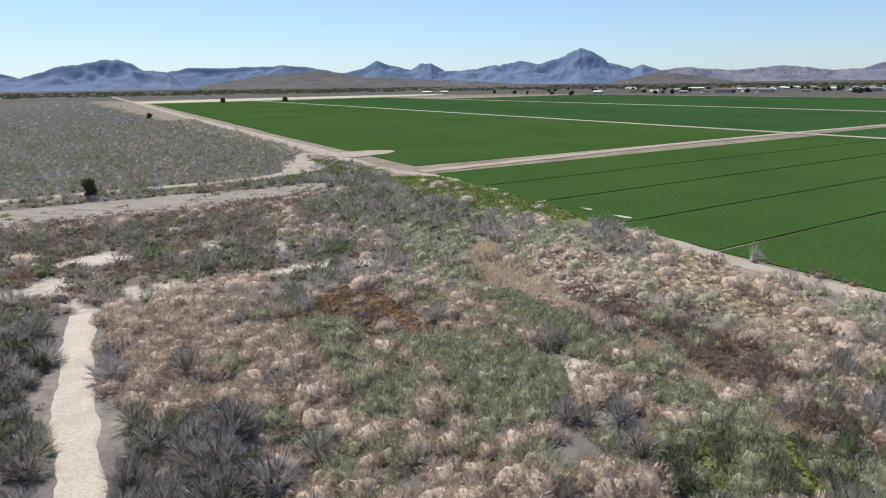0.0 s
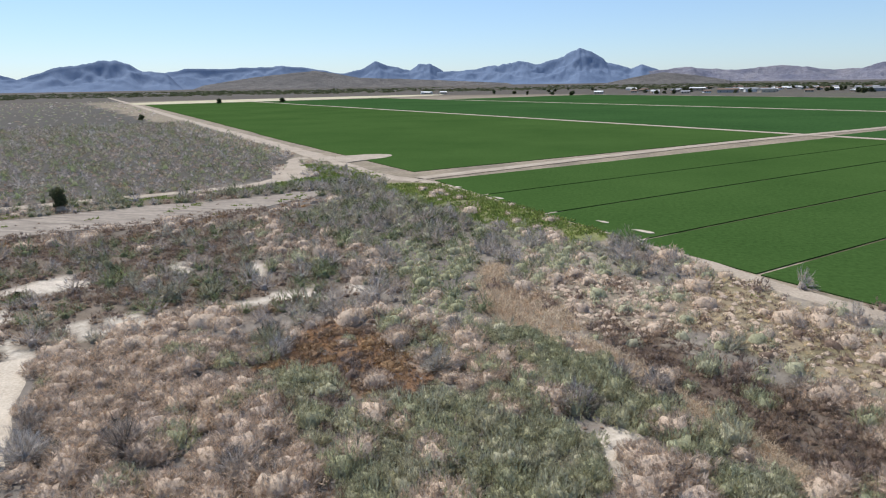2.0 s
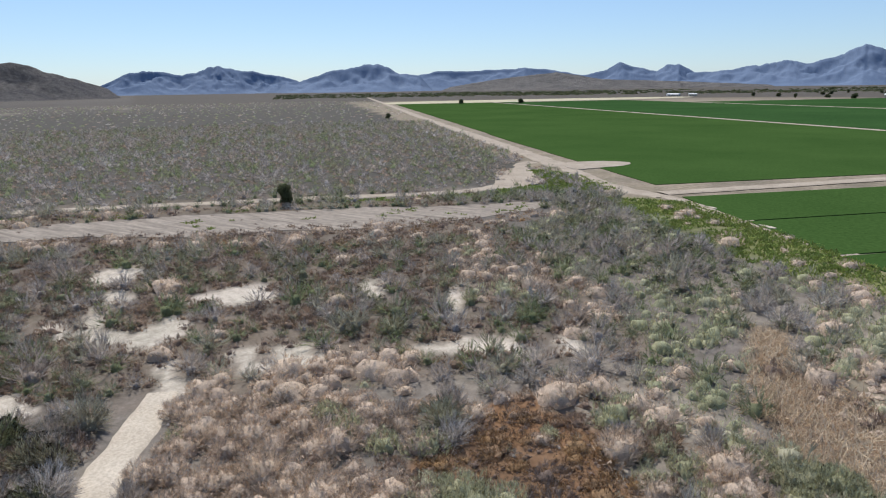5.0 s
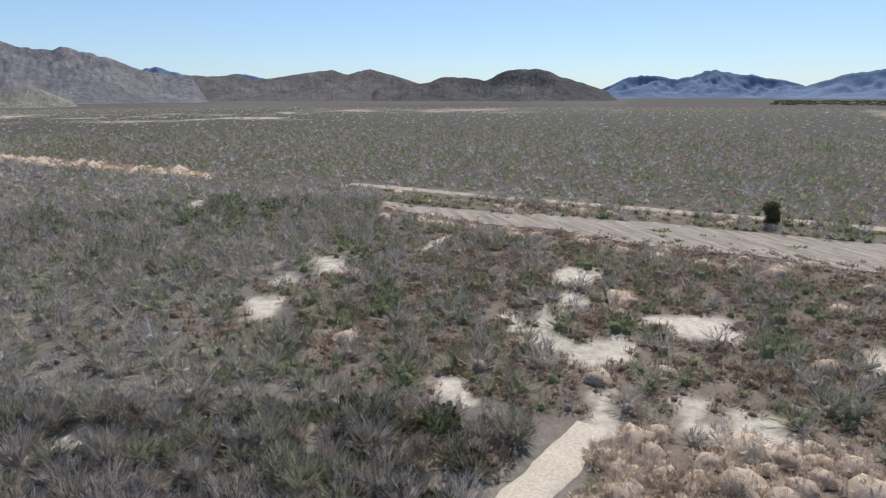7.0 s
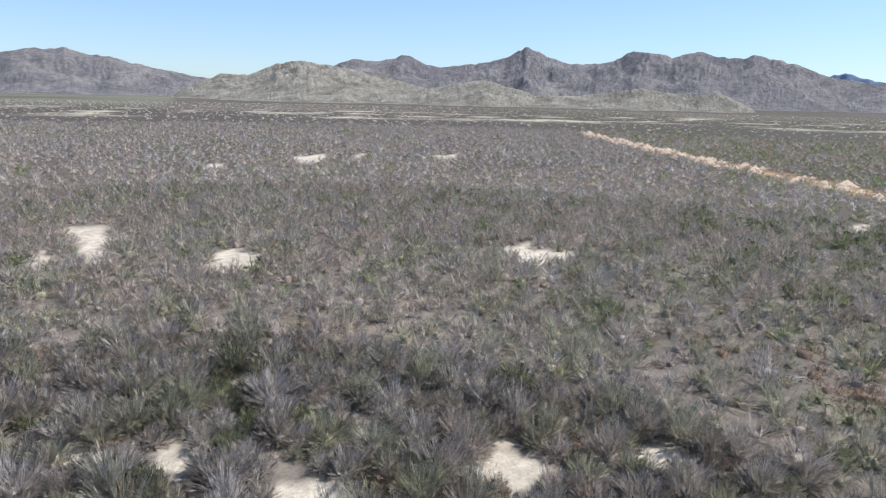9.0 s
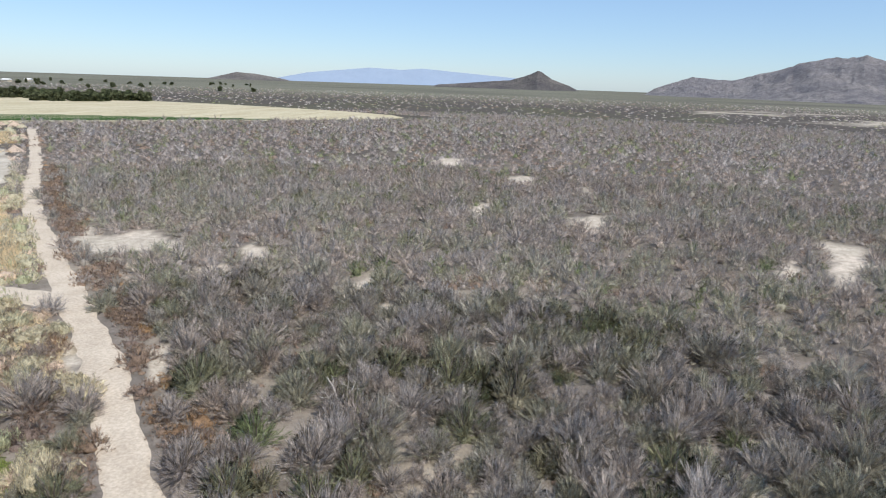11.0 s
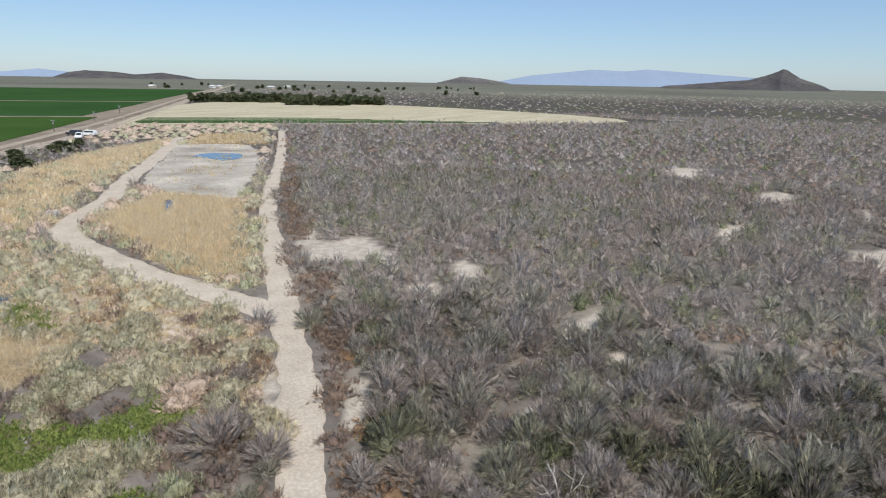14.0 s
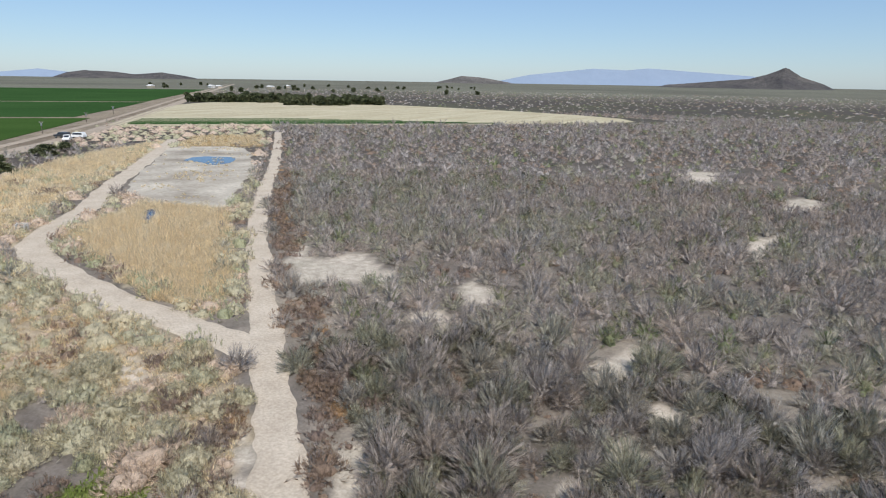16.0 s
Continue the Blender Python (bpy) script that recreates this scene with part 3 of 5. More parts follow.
# ---- ground: one sheet to the horizon ----
def ground_cover(x, y):
    """Colour of the bare ground: litter, sand, silt, moss, and the far scrub's tone with its missing self-shade."""
    r = np.hypot(x - C0[0], y - C0[1])
    az = np.degrees(np.arctan2(-(x - C0[0]), y - C0[1])) % 360
    n, s = 0.714 * x + 0.7 * y, 0.7 * x - 0.714 * y
    w1, w2, w3 = wave(x, y, 7, 1), wave(x, y, 38, 2), wave(x, y, 260, 3)
    sand, litter, scrub = np.array((0.42, 0.365, 0.30)), np.array((0.165, 0.146, 0.131)), np.array((0.082, 0.073, 0.066))
    lay = lambda c, colour, k: c + (np.array(colour) - c) * np.clip(k, 0, 1)[:, None]
    c = lay(np.tile(litter, (len(x), 1)), sand, 0.08 + 0.8 * w1)
    # scrub tone is darkened to stand in for shade the far shrubs lack
    c = lay(c, scrub, (r - 50) / 160 + 0.25 * w2)
    c = lay(c, (0.135, 0.118, 0.102), (r > 700) * (0.5 + 0.8 * w3))
    c = lay(c, (0.098, 0.104, 0.056), np.clip((r - 200) / 300, 0, 1) * (0.1 + 0.9 * w2) * (az > 165))
    c = lay(c, (0.27, 0.225, 0.17), ((n > np.where(s > 110, 56 + 3 * w2, 66)) & (n < 700) & (r < 1050)) * (0.85 + 0.4 * w1))
    c = lay(c, (0.15, 0.115, 0.085), ((n > 61) & (n < 67) & (s > 110)) * (wave(x, y, 12, 19) + 0.15) * 2)
    for name, colour in (("rust_a", (0.20, 0.115, 0.065)), ("straw", (0.27, 0.215, 0.145)), ("flats", (0.26, 0.22, 0.17)), ("dark", (0.115, 0.085, 0.065)), ("reeds", (0.53, 0.45, 0.31)), ("dry_c", (0.50, 0.42, 0.30)), ("hay", (0.33, 0.24, 0.12)), ("pale_reeds", (0.33, 0.26, 0.19)),
                         ("meadow_a", (0.17, 0.19, 0.065)), ("meadow_b", (0.185, 0.20, 0.07)), ("meadow_c", (0.08, 0.13, 0.03)), ("verge", (0.17, 0.185, 0.07)), ("washgreen", (0.10, 0.145, 0.05)), ("lime", (0.15, 0.16, 0.06)), ("wash_mid", (0.15, 0.125, 0.085)), ("tanstrip", (0.33, 0.235, 0.145)), ("pale_c", (0.36, 0.30, 0.22)), ("junction_green", (0.13, 0.145, 0.07)), ("ditch_a", (0.34, 0.255, 0.18)), ("ditch_b", (0.46, 0.39, 0.30))):
        k = inside(x + 1.5 * w1, y + 1.5 * w1, ZONES[name])
        c = lay(c, colour, k * (0.85 + 0.5 * w1))
    c = lay(c, (0.19, 0.165, 0.10), inside(x, y, ZONES["straw"]) * (wave(x, y, 4, 8) - 0.05) * 3)
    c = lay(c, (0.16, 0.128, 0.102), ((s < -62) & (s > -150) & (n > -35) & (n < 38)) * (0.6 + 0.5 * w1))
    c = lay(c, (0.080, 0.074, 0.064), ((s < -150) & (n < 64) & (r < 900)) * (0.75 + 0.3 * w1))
    k = patch_depth(x, y)
    c = lay(c, (0.47, 0.42, 0.36), k * 2.6)
    beach = ((az > 84) & (az < 168) & (r > 420)) * np.clip(1 - abs(r - 690 - 120 * wave(az, r * 0, 9, 4)) / 170, 0, 1)
    c = lay(c, (0.42, 0.38, 0.32), beach * (wave(x, y, 34, 9, 3) - 0.12) * 7)
    beach = ((az > 58) & (az < 84)) * np.clip(1 - abs(r - 900) / 160, 0, 1)
    c = lay(c, (0.36, 0.30, 0.25), beach * (wave(x, y, 40, 9, 3) + 0.05) * 3)
    c = lay(c, (0.088, 0.076, 0.064), ((az < 58) | (az > 330)) * np.clip((r - 900) / 200, 0, 1) * (0.75 + 0.5 * w3))
    c = lay(c, (0.165, 0.168, 0.130), ((az > 150) & (az < 330)) * np.clip((r - 800) / 200, 0, 1) * (0.7 + 0.6 * w3))
    c = lay(c, (0.085, 0.08, 0.042), (n > 78) & (n < 238) & (s > -122) & (s < 306))
    return np.clip(c, 0.02, 0.8)


ang = np.linspace(0, 2 * np.pi, 481)[:-1]
rad = np.concatenate([np.linspace(1.5, 12, 8)[:-1], 12 * np.exp(np.linspace(0, np.log(4900 / 12), 200))])
gx = C0[0] + rad[:, None] * np.cos(ang)[None]
gy = C0[1] + rad[:, None] * np.sin(ang)[None]
gz = -0.05 + 0.035 * wave(gx, gy, 3.0, 11)
rr = np.repeat(rad[:, None], len(ang), 1)
gz = np.where(rr > 160, -0.06, gz)
ring = np.arange(len(rad) - 1)[:, None] * len(ang)
step = np.arange(len(ang))[None]
nxt = (step + 1) % len(ang)
faces = np.stack([ring + step, ring + nxt, ring + len(ang) + nxt, ring + len(ang) + step], -1).reshape(-1, 4)[:, ::-1]
verts = np.stack([gx, gy, gz], -1).reshape(-1, 3)
me = quick_mesh("ground", verts, faces, True)
hub = bmesh.new()
hub.from_mesh(me)
hub.verts.ensure_lookup_table()
hub.faces.new([hub.verts[i] for i in range(len(ang))])
hub.to_mesh(me)
hub.free()
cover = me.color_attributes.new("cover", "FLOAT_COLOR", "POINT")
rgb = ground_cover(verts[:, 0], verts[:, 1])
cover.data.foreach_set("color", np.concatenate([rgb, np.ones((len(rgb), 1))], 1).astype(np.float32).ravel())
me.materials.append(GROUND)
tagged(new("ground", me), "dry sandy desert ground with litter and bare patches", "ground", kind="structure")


def smooth_line(points, step):
    """The polyline rounded at its bends and cut into short steps."""
    p = np.array(points, float)
    for _ in range(2):
        p = np.concatenate([p[:1], np.stack([p[:-1] * 0.75 + p[1:] * 0.25, p[:-1] * 0.25 + p[1:] * 0.75], 1).reshape(-1, 2), p[-1:]])
    d = np.concatenate([[0], np.cumsum(np.hypot(*np.diff(p, axis=0).T))])
    k = np.linspace(0, d[-1], max(3, int(d[-1] / step)))
    return np.stack([np.interp(k, d, p[:, 0]), np.interp(k, d, p[:, 1])], 1)


def road(name, points, width, mat, label, step=0.6, ragged=0.5, seed=0, lift=0.03):
    """A worn dirt road: ragged edges, two shallow wheel ruts."""
    p = smooth_line(points, step)
    t = np.gradient(p, axis=0)
    t /= np.linalg.norm(t, axis=1)[:, None]
    side = np.stack([-t[:, 1], t[:, 0]], 1)
    left = width / 2 * (1 + ragged * wave(p[:, 0], p[:, 1], 3.2, seed + 21, 4))
    right = width / 2 * (1 + ragged * wave(p[:, 0], p[:, 1], 3.2, seed + 47, 4))
    cols = []
    for k, z in ((-1.12, -0.09), (-0.9, 0.02), (-0.55, 0.0), (-0.4, -0.025), (-0.2, 0.02), (0.2, 0.02), (0.4, -0.025), (0.55, 0.0), (0.9, 0.02), (1.12, -0.09)):
        off = (left if k > 0 else right) * k
        q = p + side * off[:, None]
        cols.append(np.concatenate([q, (lift + z + 0.004 * wave(q[:, 0], q[:, 1], 2.2, 3))[:, None]], 1))
    v = np.stack(cols, 1).reshape(-1, 3)
    me = quick_mesh(name, v, grid_faces(len(p), len(cols))[:, ::-1], True)
    me.materials.append(mat)
    return tagged(new(name, me), label, "dirt road", kind="structure")


road("road_farm", FARM_ROAD, 2.25, SAND, "pale sandy farm track with ragged edges through scrub", step=0.4, ragged=0.45, seed=1)
road("road_branch", BRANCH_ROAD, 3.2, SAND, "sandy track branching off between dry reed beds", ragged=0.35, seed=2)
road("road_field_edge", FIELD_EDGE_ROAD, 2.4, DIRT, "pale dirt road along the edge of the green fields", step=1.5, ragged=0.3, seed=3, lift=0.05)
road("road_canal", CANAL_ROAD, 6.0, DIRT, "brown dirt canal road beside the fields", step=3, ragged=0.3, seed=4, lift=0.05)
road("road_wash", WASH_ROAD, 3.2, DIRT, "sandy track along the far bank of the wash", step=1.2, ragged=0.6, seed=5, lift=0.05)
road("road_sand_lane", SAND_LANE, 5.5, DIRT, "broad pale sandy lane beside the field", step=3, ragged=0.5, seed=6, lift=0.08)
road("road_junction", JUNCTION, 4.2, DIRT, "sandy junction of farm roads", step=1.0, ragged=0.5, seed=7, lift=0.06)
road("road_cross", CROSS_ROAD, 3.6, DIRT, "pale farm road between two green fields", step=2, ragged=0.2, seed=8, lift=0.16)
road("road_middle", [sn(-900, 247), sn(-300, 246), sn(-133, 246), sn(310, 246)], 4.2, DIRT, "pale farm road across the fields", step=4, ragged=0.2, seed=9, lift=0.16)
road("road_far", [sn(-700, 433), sn(310, 433)], 5, DIRT, "far pale farm road across the fields", step=8, ragged=0.2, seed=10, lift=0.16)


def sheet(name, poly, mat, z, label, category, step=2.0, edge=0.8, relief=0.0):
    """A flat piece of ground with an uneven outline."""
    ring_pts = smooth_line(list(poly) + [poly[0]], step)[:-1]
    ring_pts = ring_pts + np.stack([wave(ring_pts[:, 0], ring_pts[:, 1], 3 * edge + 1, 31), wave(ring_pts[:, 0], ring_pts[:, 1], 3 * edge + 1, 37)], 1) * edge
    bm = bmesh.new()
    vs = [bm.verts.new((x, y, z)) for x, y in ring_pts]
    low = [bm.verts.new((x, y, -0.12)) for x, y in ring_pts]
    top = bm.faces.new(vs)
    for i in range(len(vs)):
        j = (i + 1) % len(vs)
        bm.faces.new((vs[j], vs[i], low[i], low[j]))
    bmesh.ops.triangulate(bm, faces=[top])
    bmesh.ops.recalc_face_normals(bm, faces=bm.faces)
    me = bm_mesh(name, bm)
    me.materials.append(mat)
    return tagged(new(name, me), label, category, kind="structure")


sheet("wash_bed", ZONES["wash_s"], WASH, 0.02, "dry silty bed of a wide wash", "dry wash", 1.0, 2.4)
sheet("mud_flat", ZONES["mud"], MUD, 0.01, "dried pale mud flat with white crust round a pond", "mud flat", 0.8, 2.6)
sheet("stubble_field", FAR_STUBBLE, STUBBLE, 0.06, "wide pale yellow stubble field", "field", 6, 1.0)
sheet("pale_field", [sn(-862, 108), sn(-1015, 112), sn(-1015, 640), sn(-900, 560), sn(-862, 300)], STUBBLE, 0.1, "far pale field beyond the green crops", "field", 10, 1.0)


def water(name, poly, label):
    m, nt, b = material("still_water", 0.06, 0.5)
    b.inputs["Base Color"].default_value = (0.012, 0.040, 0.095, 1)
    bump_of(nt, b, noise_of(nt, 3.0, 3), 0.08, 0.02)
    return sheet(name, poly, m, 0.035, label, "pond", 0.7, 0.35)


water("water_pond", [(113.6, -92.5), (117.9, -99.5), (109.3, -104), (104, -99), (101.5, -95.2), (102.0, -90.0), (107, -92.5)], "small blue pond on the dried mud")
POOL = [(70.9, -51.0), (70.7, -53.0), (67.5, -50.9), (63.6, -46.9), (62.8, -45.0), (66.5, -47.6)]
water("water_pool", POOL, "dark narrow pool among the dry reeds")
water("water_puddle", ZONES["puddle"], "shallow muddy puddle beside green weeds")


for k, (x, y, a) in enumerate(((8.0, 99.7, 1.7), (2.5, 105.3, 1.2), (-15.9, 123.7, 1.5), (-25.8, 135.5, 1.1))):
    sheet("pale_crust", [(x - a, y + a * 0.6), (x - a * 0.2, y + a * 0.5), (x + a, y - a * 0.5), (x + a * 0.3, y - a * 0.9)], SAND, 0.15, "pale crusted patch at the edge of the crop", "ground patch", 0.5, 0.2)

sheet("sand_fan", [(-80, 160), (-80, 174), (-69, 161), (-62.6, 147.4), (-64.8, 139.8), (-67.9, 136)], DIRT, 0.045, "sandy fan where farm tracks meet", "ground patch", 1.0, 1.0)
sheet("sand_spit", [(-73, 186), (-66, 193), (-57.5, 194), (-56, 188), (-60, 180), (-64, 172), (-70, 178)], DIRT, 0.15, "bare sandy spit at the corner of the crop", "ground patch", 1.0, 1.2)

# ---- fields ----
def field(name, s0, s1, n0, n1, mat, label, cuts=(), height=0.1, slant=None):
    """A block of crop; shallow borders divide it into strips, each of them a part."""
    root = tagged(new(name), label, "crop field", kind="structure")
    edges = [s0, *cuts, s1]
    for a, b in zip(edges, edges[1:]):
        a, b = a + (0.3 if a != s0 else 0), b - (0.3 if b != s1 else 0)
        rows, cols = max(2, int((b - a) / 16) + 1), max(2, int((n1 - n0) / 10) + 1)
        ss, nn = np.meshgrid(np.linspace(a, b, rows), np.linspace(n0, n1, cols), indexing="ij")
        low = np.interp(ss, *slant) if slant else n0 + 0 * ss
        nn = low + (nn - n0) / (n1 - n0) * (n1 - low) + (nn == n0) * 1.0 * wave(ss, nn, 9, 61)
        x, y = sn(ss, nn)
        rim = (ss == a) | (ss == b) | (nn >= n1) | (np.arange(cols)[None] == 0)
        z = np.where(rim, height * 0.8, height + 0.02 * wave(x, y, 6, 63))
        v = np.stack([x, y, z], -1).reshape(-1, 3)
        f = grid_faces(rows, cols)
        edge = np.concatenate([np.arange(cols), np.arange(1, rows) * cols + cols - 1, (rows - 1) * cols + np.arange(cols - 2, -1, -1), np.arange(rows - 2, 0, -1) * cols])
        low = v[edge] * (1, 1, 0) - (0, 0, 0.1)
        k = len(v) + np.arange(len(edge))
        skirt = np.stack([edge, np.roll(edge, -1), np.roll(k, -1), k], -1)
        me = quick_mesh("crop_strip", np.concatenate([v, low]), np.concatenate([f, skirt]), False)
        part("crop_strip", me, mat, root)
    return root


field("field_1", -126, 306, 70, 243, CROP, "lush green alfalfa field with dark irrigation borders", (-104, -83.5, -62.5, -44.5, -24, -3, 18, 39, 60, 90, 120, 150, 180, 210, 240, 270), slant=((-126, -96, -57, -44, -30, 20, 306), (77.3, 74.1, 69.8, 69.2, 69.0, 69.5, 73.5)))
field("field_2", -850, -141, 98, 243, CROP, "large even green alfalfa field", (-500,), slant=((-850, -450, -250, -141), (116, 96, 85, 80.5)))
field("field_3", -850, -138, 250, 430, CROP_FAR, "green crop field behind a pale farm road", (-400,))
field("field_4", -130, 306, 250, 430, CROP_FAR, "green crop field behind a pale farm road", (100,))
field("field_5", -700, 306, 437, 690, CROP_FAR, "far green crop field near the town", (-200,))
field("field_6", 316, 495, 82, 430, CROP_FAR, "dark green crop field beside the canal road", (360, 405, 450))
field("field_7", 507, 980, 84, 700, CROP_FAR, "far dark green crop field", (640, 800))
for k in range(7):
    field("field_%d" % (8 + k), 266 + 6.0 * k, 266 + 6.0 * k + (4.4 - 0.45 * k), -105 + 14 * k, 52, CROP_FAR, "narrow green crop row on a pale field", height=0.2)


# ---- mountains ----
def rock(name, dark, light, scale, contrast=0.9):
    m, nt, b = material(name, 0.95, 0.05)
    big, small = noise_of(nt, scale, 6, 0.65), noise_of(nt, scale * 7, 8, 0.75)
    c = ramp_of(nt, [(0.35, dark), (0.65, light)], big)
    v = ramp_of(nt, [(0.3, (0.55, 0.56, 0.58)), (0.7, (1.3, 1.3, 1.28))], small)
    nt.links.new(mix_of(nt, "MULTIPLY", contrast, c, v), b.inputs["Base Color"])
    bump_of(nt, b, small, contrast, 30.0)
    return m


# blue of the distance haze is painted into the rock's base colour
HAZE_BLUE = rock("haze_tinted_blue_rock", (0.122, 0.166, 0.252), (0.142, 0.188, 0.276), 0.004, 0.16)
# paler still: thicker haze over the farthest ridges, held in the colour
HAZE_PALE = rock("haze_tinted_pale_rock", (0.225, 0.285, 0.375), (0.24, 0.30, 0.39), 0.004, 0.1)
# grey rock with the violet cast of distance haze painted in
HAZE_VIOLET = rock("haze_tinted_violet_rock", (0.165, 0.170, 0.225), (0.27, 0.26, 0.29), 0.006, 0.7)
DARK_ROCK = rock("dark_brown_rock", (0.105, 0.100, 0.105), (0.185, 0.170, 0.160), 0.008)
SCRUB_ROCK = rock("scrubby_rock", (0.155, 0.146, 0.140), (0.235, 0.216, 0.200), 0.01)
PALE_ROCK = rock("pale_rubble", (0.29, 0.268, 0.225), (0.56, 0.52, 0.46), 0.02)
GREY_ROCK = rock("grey_mountain_rock", (0.195, 0.190, 0.212), (0.325, 0.305, 0.305), 0.008)


def mountain(name, dist, depth, profile, mat, label, rugged=0.35, seed=0):
    """A range along a skyline given as bearings (left of +y) and elevations in degrees."""
    pairs = sorted((p - 360 if p > 300 else p, e) for p, e in profile)
    az, el = np.array([p[0] for p in pairs]), np.array([p[1] for p in pairs])
    pad = 1.2
    cols, rows = max(90, int((az[-1] - az[0] + 2 * pad) * 11)), 56
    a = np.linspace(az[0] - pad, az[-1] + pad, cols)
    e = np.interp(a, az, el)
    crest = 20 + dist * np.tan(np.radians(e))
    fade = np.clip((a - az[0] + pad) / pad, 0, 1) * np.clip((az[-1] + pad - a) / pad, 0, 1)
    crest = crest * fade + (1 - fade) * -12
    top = crest.max()
    arc = np.radians(a) * dist
    body_line = crest
    crest = crest * (1 + 0.7 * rugged * (0.30 * wave(arc, arc * 0, 110, seed + 3, 5) + 0.25 * abs(wave(arc, arc * 0, 60, seed + 5, 4)) - 0.04))
    v = np.linspace(-1, 1, rows)
    spread = depth * (0.55 + 0.6 * np.clip(body_line / max(top, 1), 0, 1))
    R = dist + v[:, None] * spread[None]
    A = np.repeat(a[None], rows, 0)
    spurs = 1 - abs(wave(np.radians(A) * dist + 40 * seed, R, 230, seed, 6)) * 1.8
    fall = (1 - abs(v)) ** 1.2
    shape = fall[:, None] * (1 - rugged * (1 - spurs) * (1 - fall[:, None] ** 6))
    z = -10 + (body_line[None] + (crest - body_line)[None] * fall[:, None] ** 5 + 10) * np.clip(shape + rugged * 0.22 * wave(np.radians(A) * dist, R, 75, seed + 9, 4) * fall[:, None] * (1 - fall[:, None] ** 4), 0, 1)
    x, y = C0[0] - np.sin(np.radians(A)) * R, C0[1] + np.cos(np.radians(A)) * R
    me = quick_mesh(name, np.stack([x, y, z], -1).reshape(-1, 3), grid_faces(rows, cols), True)
    me.materials.append(mat)
    return tagged(new(name, me), label, "mountain")


mountain("mountain_blue_west", 4300, 420, [(46.3, 0.7), (45.2, 0.73), (43, 1.48), (40.7, 1.85), (38.8, 2.1), (37.8, 1.85), (36.7, 1.29), (34.9, 0.94)], HAZE_BLUE, "haze-tinted blue far mountain with twin rugged tops", 0.5, 1)
mountain("mountain_mesa", 4600, 300, [(35.7, 0.94), (33.6, 1.41), (30.5, 1.39), (27.4, 1.51), (26, 1.59), (23.7, 1.38), (21.4, 0.9)], HAZE_BLUE, "long flat-topped haze-tinted blue far mesa", 0.3, 8)
mountain("mountain_twin", 4500, 320, [(21.9, 0.81), (19.4, 1.2), (18.1, 1.79), (16.5, 1.4), (15.2, 1.1), (14.4, 1.65), (13.5, 1.64), (12.4, 0.97)], HAZE_BLUE, "haze-tinted blue far mountain with two knobbed peaks", 0.5, 15)
mountain("mountain_great_peak", 4450, 420, [(13.2, 0.89), (9.3, 1.12), (5.9, 1.67), (4.2, 1.5), (2.1, 2.01), (0.7, 2.57), (359.8, 2.32), (358.4, 1.48), (356.5, 0.9), (355.7, 1.2), (354.3, 0.68)], HAZE_BLUE, "tall haze-tinted blue far mountain with a domed summit", 0.5, 22)
mountain("mountain_violet", 4400, 400, [(355.2, 0.65), (352.2, 0.95), (349.2, 0.63), (345.7, 0.98), (343.4, 0.72), (341.9, 0.48), (340.1, 0.56), (338.9, 1), (336.6, 1.24), (334.6, 0.25)], HAZE_VIOLET, "far haze-tinted greyish violet rugged mountain range", 0.5, 29)
mountain("mountain_knoll", 2900, 260, [(358.3, -0.25), (355.6, 0.3), (353.9, 0.59), (351.3, 0.28), (348.3, -0.29)], SCRUB_ROCK, "low brown scrubby knoll on the plain", 0.3, 36)
mountain("mountain_slope", 4000, 500, [(32.4, 0.03), (28.4, 0.65), (23.3, 1.15), (19.5, 0.5), (13.7, 0.24), (6.8, -0.14)], SCRUB_ROCK, "long low brown slope below far mesas", 0.2, 43)
mountain("mountain_dark_hill", 2600, 420, [(79.5, 0.73), (76.8, 0.95), (75, 1.19), (73.5, 1.76), (72, 1.6), (70.1, 1.27), (68.4, 2.16), (66.8, 2.3), (64.7, 2), (61.8, 1.15), (59.8, 0.32)], DARK_ROCK, "dark rocky hill with a steep mesa edge", 0.6, 50)
mountain("mountain_blue_north", 4600, 300, [(60.9, 0.47), (58.2, 1.45), (56.3, 1.76), (54.4, 1.33), (51.6, 2.01), (49.7, 1.53), (48.2, 1.61), (45.3, 0.73)], HAZE_BLUE, "far haze-tinted blue jagged range on the plain", 0.6, 57)
mountain("mountain_blue_gap", 4700, 260, [(99.2, 1.19), (98.5, 2), (97.3, 2.2), (94.8, 1.7), (92.9, 1.47), (90.5, 1.76), (88, 1.21)], HAZE_BLUE, "far haze-tinted blue peaks in a gap between hills", 0.5, 64)
mountain("mountain_hills", 2900, 480, [(98.3, 0.96), (94.4, 1.7), (91.4, 1.71), (89.5, 1.34), (86.6, 1.73), (83.3, 2.19), (81.9, 1.87), (80.1, 2.23), (78.2, 1.72), (75.5, 0.95)], SCRUB_ROCK, "rolling brown scrub-covered hills", 0.4, 71)
mountain("mountain_massif", 2500, 650, [(139.5, 1.83), (135.7, 3.1), (132.8, 3.04), (131.9, 3.25), (128.9, 2.57), (125.5, 2.78), (123.6, 3.23), (121.3, 4.09), (120.3, 3.97), (118.4, 2.89), (115.6, 2.93), (112.5, 3.85), (109.4, 3.63), (107.5, 4.23), (105.2, 3.63), (103.2, 3.62), (100.4, 3.06), (97.3, 1.93), (94.4, 1.27)], GREY_ROCK, "rugged grey mountain range with sharp summits", 0.55, 78)
